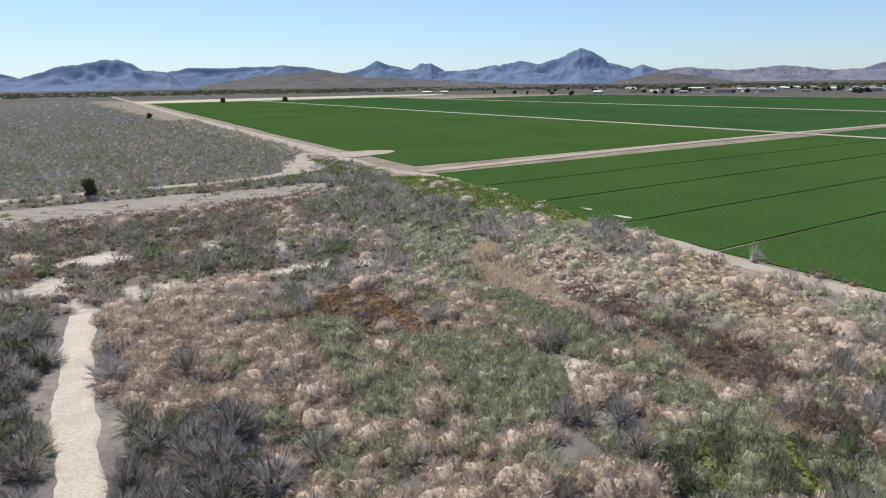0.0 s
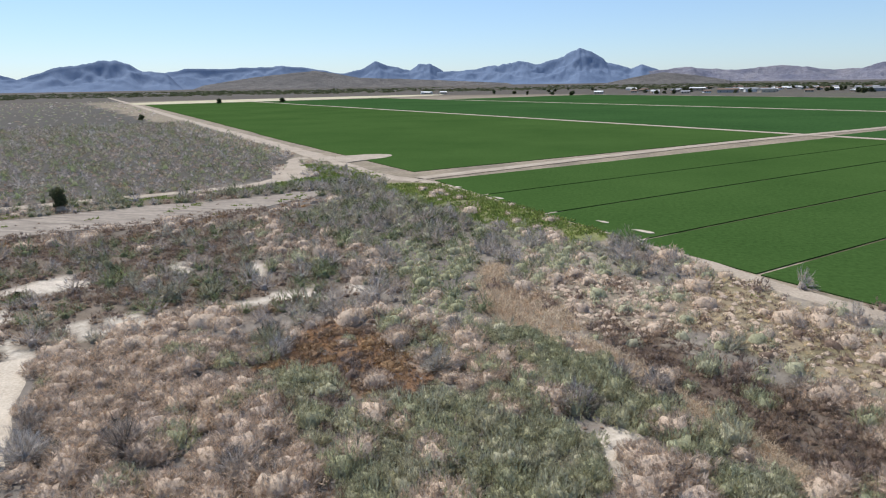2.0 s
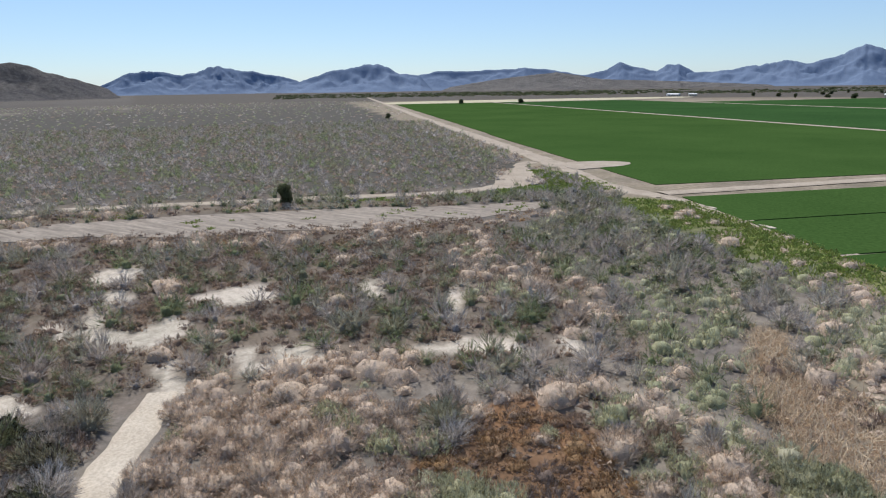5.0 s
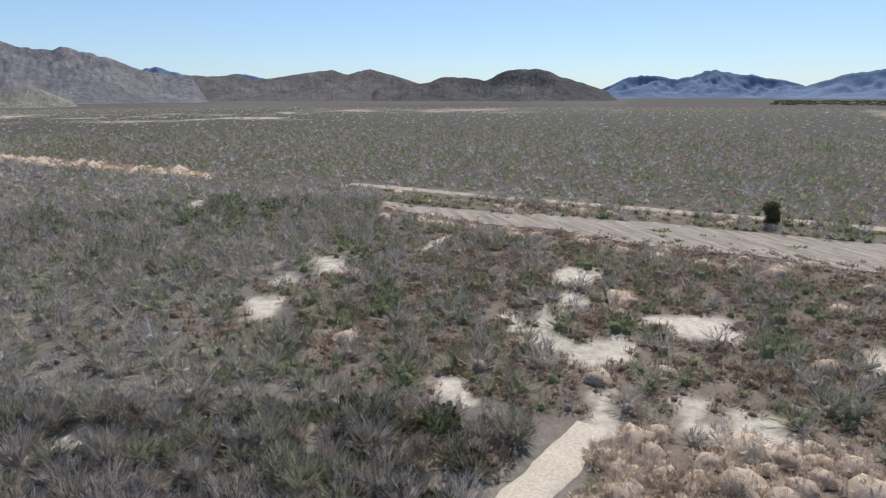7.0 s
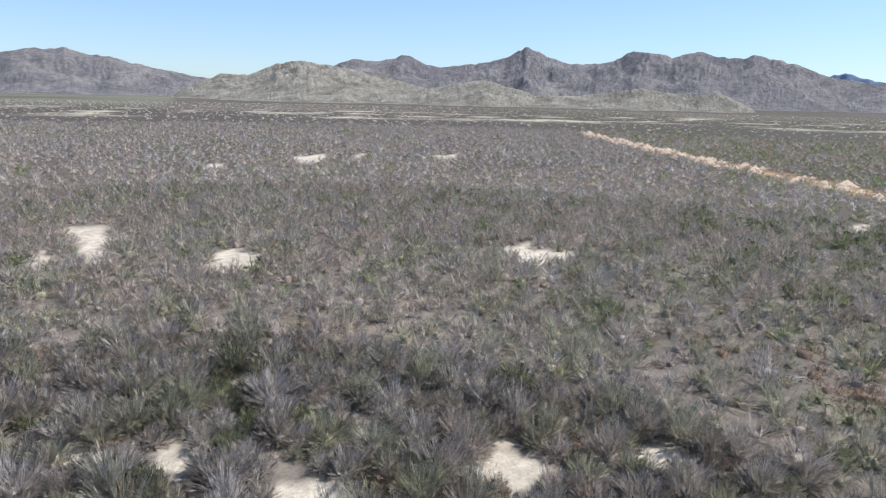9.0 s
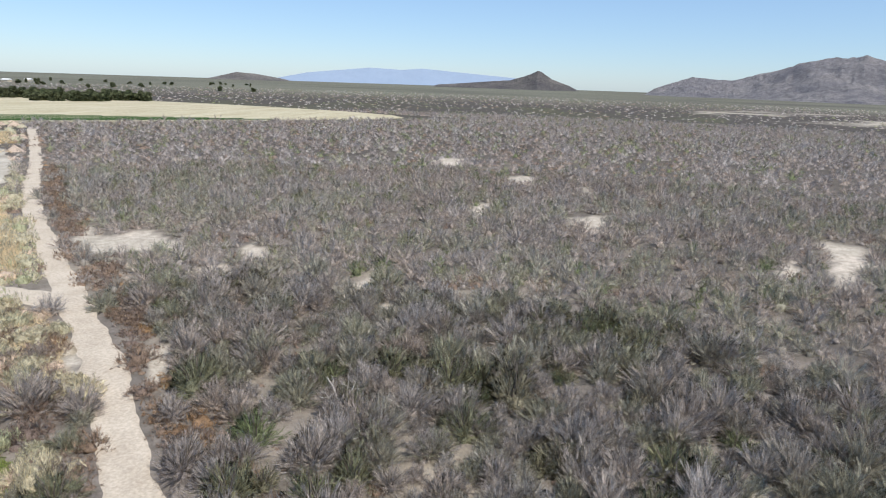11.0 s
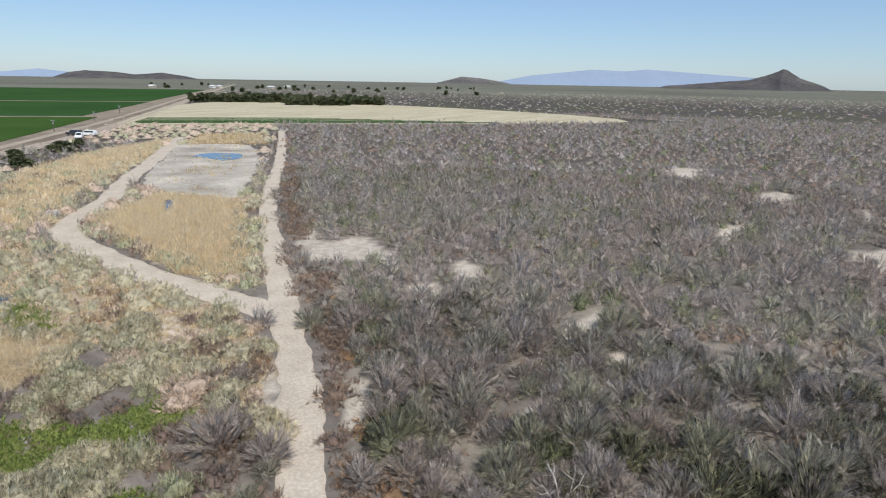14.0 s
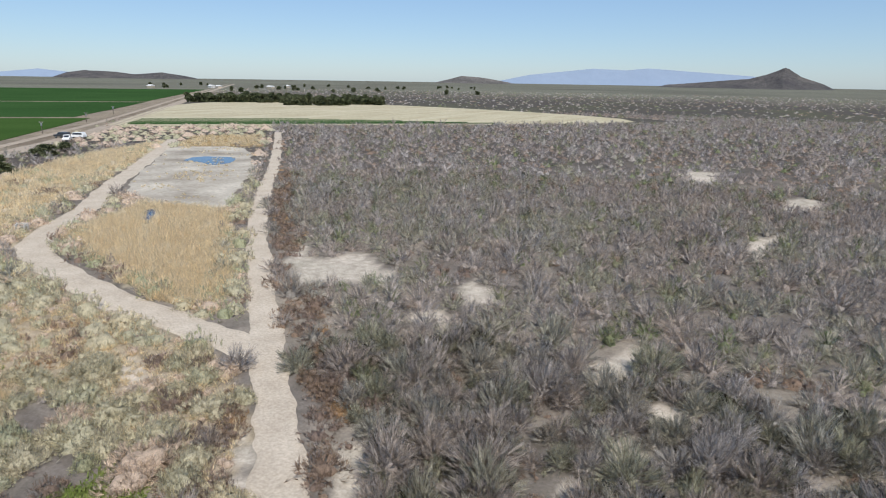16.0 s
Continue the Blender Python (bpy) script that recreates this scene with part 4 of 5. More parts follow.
mountain("mountain_west_massif", 2700, 600, [(172.6, 0.12), (169.7, 1.15), (166.8, 0.86), (165.3, 1.28), (162.9, 2.14), (160.6, 2.79), (158, 3.03), (154.9, 2.55), (152.5, 1.82), (150.7, 1.55), (147.5, 0.81)], GREY_ROCK, "broad rugged grey-brown mountain", 0.5, 85)
mountain("mountain_pale_hill", 1900, 420, [(150, -0.03), (146.8, 1.39), (144.6, 1.46), (142.3, 2.66), (140.4, 2.95), (138.6, 2.55), (135.7, 1.8), (132.8, 1.54), (129.9, 0.9)], PALE_ROCK, "pale scrub-dotted rocky hill", 0.65, 92)
mountain("mountain_rubble", 1500, 260, [(149.2, -1), (143.3, -0.25), (136.7, 0.74), (130.9, 0.4), (124.5, 1.39), (120.1, 0.25), (116.3, 0.15), (111.3, 1.17), (108.6, 0.63), (105.2, 0.56), (103.1, -0.26)], PALE_ROCK, "low pale rubble foothills with scrub", 0.85, 99)
mountain("mountain_cone", 3400, 330, [(190.9, -0.12), (187.5, 0.16), (184.7, 0.42), (183.3, 0.87), (182.4, 1.25), (182, 1.13), (181.2, 0.64), (179.6, 0.09)], DARK_ROCK, "dark conical hill alone on the plain", 0.4, 106)
mountain("mountain_blue_south", 4750, 150, [(205, -0.1), (202.1, 0.52), (196.9, 1.1), (194.2, 1), (192.4, 1.16), (188.5, 0.89), (184.3, 0.6), (181.9, 0.3)], HAZE_PALE, "haze-tinted pale blue far mountain", 0.05, 113)
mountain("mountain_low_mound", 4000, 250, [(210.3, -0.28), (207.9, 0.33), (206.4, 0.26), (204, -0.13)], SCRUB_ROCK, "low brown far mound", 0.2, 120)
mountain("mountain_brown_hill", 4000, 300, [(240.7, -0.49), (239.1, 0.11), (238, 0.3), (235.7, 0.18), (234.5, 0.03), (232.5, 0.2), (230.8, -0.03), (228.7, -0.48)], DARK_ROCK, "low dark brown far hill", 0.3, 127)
mountain("mountain_blue_east", 4780, 110, [(244.8, -0.47), (243.4, 0.06), (240.9, 0.35), (238.8, 0.12), (236.6, -0.55)], HAZE_PALE, "haze-tinted pale blue far ridge", 0.05, 134)


# ---- growth ----
#        radius, height, length, width of a twig, radial, upward, scatter, shell, dome
STYLES = {
    "twig": (1.32, 1.62, 0.66, 0.0120, 0.70, 0.95, 0.36, 0.55, 0.25),
    "olive": (1.27, 1.62, 0.58, 0.0150, 0.70, 0.90, 0.40, 0.60, 0.25),
    "tan": (1.30, 0.98, 0.27, 0.011, 0.95, 0.50, 0.50, 0.86, 0.0),
    "sage": (1.10, 0.98, 0.30, 0.021, 0.50, 1.25, 0.35, 0.75, 0.05),
    "pale": (1.18, 0.90, 0.28, 0.011, 0.75, 0.85, 0.45, 0.75, 0.05),
    "rust": (0.98, 0.45, 0.28, 0.018, 0.90, 0.55, 0.60, 0.70, 0.0),
    "brown": (1.08, 0.75, 0.36, 0.013, 0.85, 0.75, 0.50, 0.62, 0.1),
    "reed": (0.65, 0.10, 0.85, 0.026, 0.05, 0.85, 0.55, 0.0, 0.0),
    "cane": (0.95, 0.12, 0.62, 0.030, 0.35, 0.05, 0.90, 0.0, 0.0),
    "grass": (0.40, 0.05, 0.22, 0.045, 0.45, 0.60, 0.70, 0.0, 0.0),
    "tree": (1.0, 1.0, 0.26, 0.10, 0.70, 0.50, 0.80, 0.70, 0.0),
}
HEART = {"twig": 0.29, "olive": 0.33, "tan": 0.68, "sage": 0.52, "pale": 0.64, "rust": 0.44, "brown": 0.38}


# width of a spray of twigs, and how many of them near, at a middle distance and far off
SPRAY = {"twig": 0.29, "olive": 0.31, "tan": 0.32, "sage": 0.24, "pale": 0.32, "rust": 0.26, "brown": 0.32}
MANY = {"twig": (220, 54, 18), "olive": (220, 54, 18), "tan": (280, 60, 14), "sage": (260, 62, 14), "pale": (270, 60, 14), "rust": (90, 28, 10), "brown": (120, 34, 10)}


def with_heart(rng, v, f, g, style, lod, lump):
    """The dense middle of a plant, under its outer twigs."""
    radius, height = STYLES[style][:2]
    seg, rows = ((9, 3), (6, 2), (5, 1), (4, 1))[lod]
    p, t = np.linspace(0, np.pi * 0.53, rows + 1)[1:, None], np.linspace(0, 2 * np.pi, seg + 1)[:-1][None]
    k = HEART[style] * (1, 1, 1.25, 1.6)[lod] * lump(t, p) * (1 + rng.normal(0, 0.12, (rows, seg)))
    h = np.stack([np.cos(t) * np.sin(p) * radius * k, np.sin(t) * np.sin(p) * radius * k, np.cos(p) * height * k + 0 * t], -1)
    h[-1, :, 2] = -0.04
    m, i, j = len(v), np.arange(seg), (np.arange(seg) + 1) % seg
    tri = [np.stack([np.full(seg, m), m + 1 + i, m + 1 + j], 1)]
    for r in range(rows - 1):
        o, q = m + 1 + r * seg, m + 1 + (r + 1) * seg
        tri += [np.stack([o + i, q + i, q + j], 1), np.stack([o + i, q + j, o + j], 1)]
    top = np.array([[0, 0, height * HEART[style] * (1, 1, 1.25, 1.6)[lod]]])
    return np.concatenate([v, top, h.reshape(-1, 3)]), np.concatenate([f, *tri]), np.concatenate([g, np.tile((0.0, -1, 0, 0, 0), (1 + rows * seg, 1))])


def plant(rng, n, style, lod, fat):
    """One plant: places, triangles, and for each place its grain, how far out on a spray it lies, and where on that spray."""
    radius, height, length, width, out, up, loose, shell, raised = STYLES[style]
    a, b, c = rng.uniform(0, 6.28, 3)
    calm = 0.8 if style == "tan" else 1.0
    lump = lambda t, p: 1 + calm * (0.20 * np.sin(t * 2 + a) * np.sin(p * 2.5 + b) + 0.15 * np.sin(t * 3 + c) * np.sin(p) + 0.09 * np.sin(t * 7 + b) * np.sin(p * 4))
    th = rng.uniform(0, 2 * np.pi, n)
    ph = np.arccos(rng.uniform(0.0, 1.0, n))
    way = np.stack([np.cos(th) * np.sin(ph), np.sin(th) * np.sin(ph), np.cos(ph)], 1)
    d = way * out + (0, 0, up) + rng.normal(0, loose, (n, 3))
    d[:, 2] = np.where(ph > 1.3, abs(d[:, 2]), d[:, 2])
    d /= np.linalg.norm(d, axis=1)[:, None]
    long = length * rng.uniform(0.55, 1.4, n) * fat ** 0.25
    side = np.cross(d, rng.normal(0, 1, (n, 3)))
    side *= (width * fat * rng.uniform(0.6, 1.4, n) / (np.linalg.norm(side, axis=1) + 1e-9))[:, None]
    if style in SPRAY:
        edge = way * (radius, radius, height) * (lump(th, ph) * rng.uniform(0.8, 1.08, n))[:, None]
        if style in ("twig", "olive"):
            start = np.stack([rng.normal(0, 0.2, n), rng.normal(0, 0.2, n), np.zeros(n)], 1)
            start = start + (edge - start) * rng.choice((0.15, 0.42, 0.6), n)[:, None]
            tip = edge + d * 0.14 + rng.normal(0, 0.13, (n, 3))
        else:
            tip = edge + d * length * 0.25
            start = tip - d * length * rng.uniform(1.0, 1.7, n)[:, None]
            start[:, 2] = np.maximum(start[:, 2], -0.03)
        run = tip - start
        far = np.linalg.norm(run, axis=1)
        across = np.cross(run, rng.normal(0, 1, (n, 3)))
        half = 0.5 * SPRAY[style] * fat ** 0.5 * rng.uniform(0.7, 1.4, n)
        across *= (half / (np.linalg.norm(across, axis=1) + 1e-9))[:, None]
        v = np.stack([start, tip - across, tip + across], 1).reshape(-1, 3)
        f = np.arange(3 * n).reshape(-1, 3)
        zero, seed, big = np.zeros(n), rng.uniform(0, 9, n), (1.0, 1.35, 2.6, 6.0)[lod]
        g = np.stack([np.stack([zero + 1, zero, zero, zero, seed], 1), np.stack([zero + 1, zero + 1, -half / big, far / big, seed], 1), np.stack([zero + 1, zero + 1, half / big, far / big, seed], 1)], 1).reshape(-1, 5)
        return with_heart(rng, v, f, g, style, lod, lump)
    if style == "tree":
        start = way * rng.uniform(0.55, 1.0, n)[:, None]
    else:
        start = np.concatenate([rng.uniform(-1, 1, (n, 2)) * radius, np.zeros((n, 1))], 1)
        d[:, 2] = abs(d[:, 2])
    start[:, 2] = np.maximum(start[:, 2], -0.03)
    v = np.stack([start - side, start + side, start + d * long[:, None]], 1).reshape(-1, 3)
    f = np.arange(3 * n).reshape(-1, 3)
    return v, f, np.tile((1.0, -1, 0, 0, 0), (3 * n, 1))


def plant_mesh(name, model, tone, mat):
    v, f, g = model
    me = quick_mesh(name, v, f, True)
    for key, values in (("tone", np.broadcast_to(np.asarray(tone, np.float32), len(v))), ("grain", g[:, 0]), ("loose", g[:, 1])):
        me.attributes.new(key, "FLOAT", "POINT").data.foreach_set("value", np.ascontiguousarray(values, np.float32))
    me.attributes.new("spray", "FLOAT_VECTOR", "POINT").data.foreach_set("vector", np.ascontiguousarray(g[:, 2:], np.float32).ravel())
    me.materials.append(mat)
    return me


def limb(bm, a, b, ra, rb, sides=5):
    """A tapered stick from a to b."""
    a, b = Vector(a), Vector(b)
    q = (b - a).to_track_quat("Z", "Y")
    rings = [[bm.verts.new(p + q @ Vector((r * math.cos(k * math.tau / sides), r * math.sin(k * math.tau / sides), 0))) for k in range(sides)] for p, r in ((a, ra), (b, rb))]
    for k in range(sides):
        bm.faces.new((rings[0][k], rings[0][(k + 1) % sides], rings[1][(k + 1) % sides], rings[1][k]))
    bm.faces.new(rings[1])


def stems(rng, style, count):
    radius, height = STYLES[style][:2]
    bm = bmesh.new()
    for _ in range(count):
        t = rng.uniform(0, math.tau)
        lean = rng.uniform(0.25, 0.75) * radius
        knee = Vector((math.cos(t) * lean * 0.4, math.sin(t) * lean * 0.4, height * 0.5))
        tip = Vector((math.cos(t + 0.3) * lean, math.sin(t + 0.3) * lean, height * rng.uniform(0.85, 1.15)))
        limb(bm, (math.cos(t) * 0.08, math.sin(t) * 0.08, -0.05), knee, 0.045, 0.03, 4)
        limb(bm, knee, tip, 0.03, 0.008, 4)
    return bm_mesh("woody_base", bm)


NEAR, MID, FAR, LAST = 47.0, 135.0, 410.0, 1150.0
COUNT = {"reed": (90, 44, 14, 8), "cane": (50, 30, 14, 8), "grass": (26, 16, 8, 6), "tree": (300, 170, 100, 46)}
FAT = (1.0, 1.9, 3.6, 6.5)
VARIANTS = {k: [[plant(np.random.default_rng(100 * lod + v), (COUNT[k] if k in COUNT else (*MANY[k], 5))[lod], k, lod, FAT[lod]) for v in range(7)] for lod in range(4)] for k in STYLES}


def clear_of_ways(x, y):
    """Where nothing but bare ground may be."""
    n = 0.714 * x + 0.7 * y
    s = 0.7 * x - 0.714 * y
    bad = (n > np.interp(s, (-128, -96, -57, 20, 306), (76, 73.5, 69.2, 68.6, 71))) & (s > -128)
    bad |= (n > 60) & (s > 130)
    bad |= (n > 67) & (s > -165) & (s < -118)
    bad |= (s <= -165) & (n > np.interp(-s, (165, 450, 1600), (70, 82, 140)))
    for line, w in ((FARM_ROAD[:5], 2.15), (FARM_ROAD, 1.45), (BRANCH_ROAD, 2.0), (FIELD_EDGE_ROAD, 1.8), (CANAL_ROAD, 4.0), (WASH_ROAD, 2.6), (SAND_LANE, 3.6), (JUNCTION, 3.5), (CROSS_ROAD, 4.0)):
        bad |= to_line(x, y, line) < w * (1 + 0.3 * wave(x, y, 4, 51))
    for name in ("wash_s", "mud", "hay", "puddle"):
        bad |= inside(x, y, ZONES[name])
    bad |= inside(x, y, FAR_STUBBLE)
    return ~bad


def choose(x, y, rng):
    """The kind of plant at each place, '' for none."""
    r = np.hypot(x - C0[0], y - C0[1])
    az = np.degrees(np.arctan2(-(x - C0[0]), y - C0[1])) % 360
    n, s = 0.714 * x + 0.7 * y, 0.7 * x - 0.714 * y
    k = rng.uniform(0, 1, len(x))
    clump = wave(x, y, 14, 71, 3)
    pick = lambda *pairs: np.select([k < p for p, _ in pairs], [v for _, v in pairs], pairs[-1][1])
    green = np.clip(0.09 + 0.18 * clump, 0.03, 0.32)
    kind = np.where(k < green, "olive", np.where(k < green + 0.04, "brown", "twig")).astype("<U6")
    bank = (s < -62) & (s > -190) & (n > -40) & (n < 40) & (az < 100)
    kind = np.where(bank, pick((0.46, "brown"), (0.66, "twig"), (0.98, "olive"), (1.0, "tan")), kind)
    greener = (az < 100) & (az > 20) & (r > 95)
    kind = np.where(greener & (clump > -0.05), pick((0.5, "olive"), (1.0, "twig")), kind)
    kind = np.where((s < -148) & (n < 100), pick((0.22, "brown"), (0.66, "olive"), (1.0, "twig")), kind)
    kind = np.where((r > 115) & (az > 165) & (s > 60), pick((0.22, "brown"), (0.36, "olive"), (1.0, "twig")), kind)
    kind = np.where((s > 182) & (s < 264) & (n > -4) & (n < 60), pick((0.25, "pale"), (0.5, "tan"), (0.62, "sage"), (0.75, "brown"), (1.0, "")), kind)
    kind = np.where((abs(n + 5.0) < 1.9) & (s > 2) & (s < 220), pick((0.62, "brown"), (0.8, "rust"), (1.0, "twig")), kind)
    kind = np.where((n > 8) & (s < 130) & (s > -58) & (r < 170), pick((0.35, "tan"), (0.7, "sage"), (0.85, "brown"), (1.0, "twig")), kind)
    side = to_line(x, y, BRANCH_ROAD)
    verge = (side < 4.6) & (x > 26)
    mixes = (("west", ((0.34, "pale"), (0.46, "tan"), (0.58, "sage"), (0.8, "brown"), (1, ""))), ("shade_bank", ((0.34, "olive"), (0.62, "brown"), (1, "twig"))), ("pale_b", ((0.26, "tan"), (0.55, "twig"), (0.68, "sage"), (0.8, "olive"), (1, "brown"))), ("grove", ((0.5, "olive"), (0.85, "twig"), (1, "sage"))), ("row", ((0.55, "twig"), (0.75, "sage"), (1, "tan"))), ("flats", ((0.25, "sage"), (0.45, "tan"), (0.6, "brown"), (1, ""))), ("straw", ((0.14, "tan"), (0.22, "sage"), (0.3, "brown"), (1, ""))),
             ("dark", ((0.6, "brown"), (0.68, "sage"), (1, ""))), ("lime", ((0.35, "olive"), (1, "sage"))), ("sage_c", ((0.75, "sage"), (0.85, "olive"), (1, "tan"))), ("sage_d", ((0.7, "sage"), (0.85, "twig"), (1, "tan"))), ("tan_a", ((0.86, "tan"), (0.93, "sage"), (1, "twig"))), ("tan_b", ((0.85, "tan"), (1, "sage"))), ("tan_c", ((0.8, "tan"), (1, "twig"))),
             ("sage_a", ((0.9, "sage"), (1, "tan"))), ("sage_b", ((0.85, "sage"), (1, "tan"))), ("rust_a", ((0.60, "rust"), (0.68, "sage"), (0.86, "brown"), (0.94, "tan"), (1, ""))), ("ribbon", ((0.96, "sage"), (1, "tan"))), ("ditch_a", ((0.85, "cane"), (1, "brown"))), ("ditch_b", ((1.0, "cane"),)),
             ("pale_c", ((0.44, "pale"), (0.56, "tan"), (0.62, "sage"), (0.74, "brown"), (0.80, "rust"), (1, ""))), ("fringe", ((0.3, "pale"), (0.75, "brown"), (1, "twig"))), ("rose", ((0.85, "brown"), (1, "twig"))), ("hedge", ((0.6, "pale"), (1.0, "sage"))), ("hedge_b", ((0.5, "pale"), (1.0, "sage"))), ("reeds", ((1.0, ""),)), ("dry_c", ((0.10, "sage"), (0.16, "brown"), (1, ""))), ("pale_reeds", ((1.0, ""),)),
             ("meadow_a", ((0.04, "brown"), (1, ""))), ("meadow_b", ((1.0, ""),)), ("meadow_c", ((1.0, ""),)), ("verge", ((0.12, "tan"), (1, ""))), ("washgreen", ((0.1, "brown"), (1, ""))), ("wash_mid", ((0.12, "brown"), (0.2, "tan"), (1, ""))), ("bank_low", ((0.3, "brown"), (0.5, "tan"), (0.6, "rust"), (1, ""))), ("tanstrip", ((0.45, "tan"), (0.6, "brown"), (1, ""))))
    for name, pairs in mixes:
        kind = np.where(inside(x, y, ZONES[name]), pick(*pairs), kind)
    kind = np.where(verge | ((n > -0.5) & (n < 3.2) & (s > 32) & (s < 190)), pick((0.35, "sage"), (0.62, "pale"), (0.8, "tan"), (0.9, "brown"), (1.0, "twig")), kind)
    return kind


def thickness(x, y):
    """Thin places in the scrub."""
    return wave(x, y, 5.5, 81, 3) + 0.22 * wave(x, y, 60, 83, 2)


PLACED = []                                       # kind, lod, x, y, size, turn, tone
for lod, (r0, r1, gap) in enumerate(((0, NEAR, 1.55), (NEAR, MID, 1.8), (MID, FAR, 2.9), (FAR, LAST, 12.5))):
    rng = np.random.default_rng(40 + lod)
    k = np.arange(-r1, r1, gap)
    x, y = [a.ravel() for a in np.meshgrid(k, k)]
    x = x + C0[0] + rng.uniform(-0.5, 0.5, len(x)) * gap
    y = y + C0[1] + rng.uniform(-0.5, 0.5, len(y)) * gap
    r = np.hypot(x - C0[0], y - C0[1])
    az = np.degrees(np.arctan2(-(x - C0[0]), y - C0[1])) % 360
    seen = (r < 45) | (az < 255) | (az > 310)
    keep = (r >= r0) & (r < r1) & seen
    x, y, r = x[keep], y[keep], r[keep]
    keep = clear_of_ways(x, y) & (patch_depth(x, y) < 0.05 + 0.5 * (rng.uniform(0, 1, len(x)) < 0.22))
    x, y = x[keep], y[keep]
    kind = choose(x, y, rng)
    thin = thickness(x, y) < -0.60
    dense = np.isin(kind, ("sage", "pale", "tan", "cane", "rust"))
    keep = (kind != "") & (~thin | dense) & (dense | (rng.uniform(0, 1, len(x)) < (0.97, 0.96, 1, 1)[lod])) & ((kind != "tan") | (rng.uniform(0, 1, len(x)) < (0.9, 0.9, 1, 1)[lod]))
    x, y, kind = x[keep], y[keep], kind[keep]
    size = rng.lognormal(0, 0.29, len(x)) * (0.95, 0.98, 1.18, 1.6)[lod]
    size = np.where(np.isin(kind, ("twig", "olive")), size * 0.92, np.where(kind == "tan", size * 1.06, size))
    tone = rng.uniform(0, 1, len(x)) * 0.5 + 0.5 * (0.5 + 0.5 * wave(x, y, 16, 91, 2))
    for row in zip(kind, [lod] * len(x), x, y, np.clip(size, 0.5, (1.45, 1.6, 2.2, 4.2)[lod]), rng.uniform(0, 6.28, len(x)), tone):
        PLACED.append(row)

WORDS = {"twig": ("shrub", "leafless grey-brown desert shrub with upright twigs", "shrub"), "olive": ("green_shrub", "olive-green leafy desert shrub among grey scrub", "shrub"), "tan": ("tumbleweed_bush", "round tan dried bush of fine dense twigs", "bush"),
         "sage": ("sage_bush", "grey-green leafy saltbush on sandy ground", "bush"), "pale": ("silver_bush", "silvery cream feathery bush on sandy ground", "bush"), "rust": ("rust_bush", "low rust-orange dried brush", "bush"), "brown": ("brown_bush", "low dark brown dry brush on sand", "bush"), "cane": ("cane_clump", "broken pale cane lying in a ditch", "reeds")}
LIMIT = {"twig": 300, "olive": 190, "tan": 290, "sage": 290, "pale": 200, "rust": 110, "brown": 230, "cane": 120}


def join_plants(rows, kind, lod):
    """Many plants of one kind as one model, and the tone of each place."""
    vs, fs, gs, tones, m = [], [], [], [], 0
    for _, _, x, y, size, turn, tone in rows:
        v, f, g = VARIANTS[kind][lod][int(turn * 97) % 7]
        c, s = math.cos(turn), math.sin(turn)
        q = np.stack([v[:, 0] * c - v[:, 1] * s, v[:, 0] * s + v[:, 1] * c, v[:, 2] * (1, 1, 0.85, 0.45)[lod]], 1) * size
        vs.append(q + (x, y, 0))
        fs.append(f + m)
        gs.append(g)
        tones.append(np.full(len(v), tone))
        m += len(v)
    return (np.concatenate(vs), np.concatenate(fs), np.concatenate(gs)), np.concatenate(tones)


for kind, (name, label, category) in WORDS.items():
    rows = sorted((p for p in PLACED if p[0] == kind and p[1] == 0), key=lambda p: math.hypot(p[2] - C0[0], p[3] - C0[1] - 8))
    models = []
    for v in range(7):
        root = tagged(new(name), label, category, group=name.replace("_", " ") + " growth")
        part("crown", plant_mesh("crown", VARIANTS[kind][0][v], 0.13 * v, PLANTS[kind]), None, root)
        if kind in ("twig", "olive"):
            part("woody_base", stems(np.random.default_rng(v), kind, 7 if kind in ("twig", "olive") else 4), BARK, root)
        models.append(root)
    used = set()
    for i, (_, _, x, y, size, turn, _) in enumerate(rows[: LIMIT[kind]]):
        m = Matrix.LocRotScale((x, y, 0), Euler((0, 0, turn)), None)
        k = int(turn * 97) % 7
        if k not in used:
            used.add(k)
            ob = models[k]
            ob.matrix_basis = m
        else:
            ob = copy_thing(models[k], m)
        ob.scale = (size, size, size * (0.85 + 0.3 * ((turn * 31) % 1)))
    for k in set(range(7)) - used:
        for o in (*models[k].children, models[k]):
            bpy.data.objects.remove(o)
    rest = rows[LIMIT[kind]:]
    for lod, group in ((0, rest), *((j, [p for p in PLACED if p[0] == kind and p[1] == j]) for j in (1, 2, 3))):
        if group:
            model, tones = join_plants(group, kind, lod)
            tagged(new(name + ("_growth", "_thicket", "_scrub", "_far_scrub")[lod], plant_mesh(name, model, tones, PLANTS[kind])), label.replace("shrub", "shrubs").replace("bush ", "bushes "), category, kind="stuff")


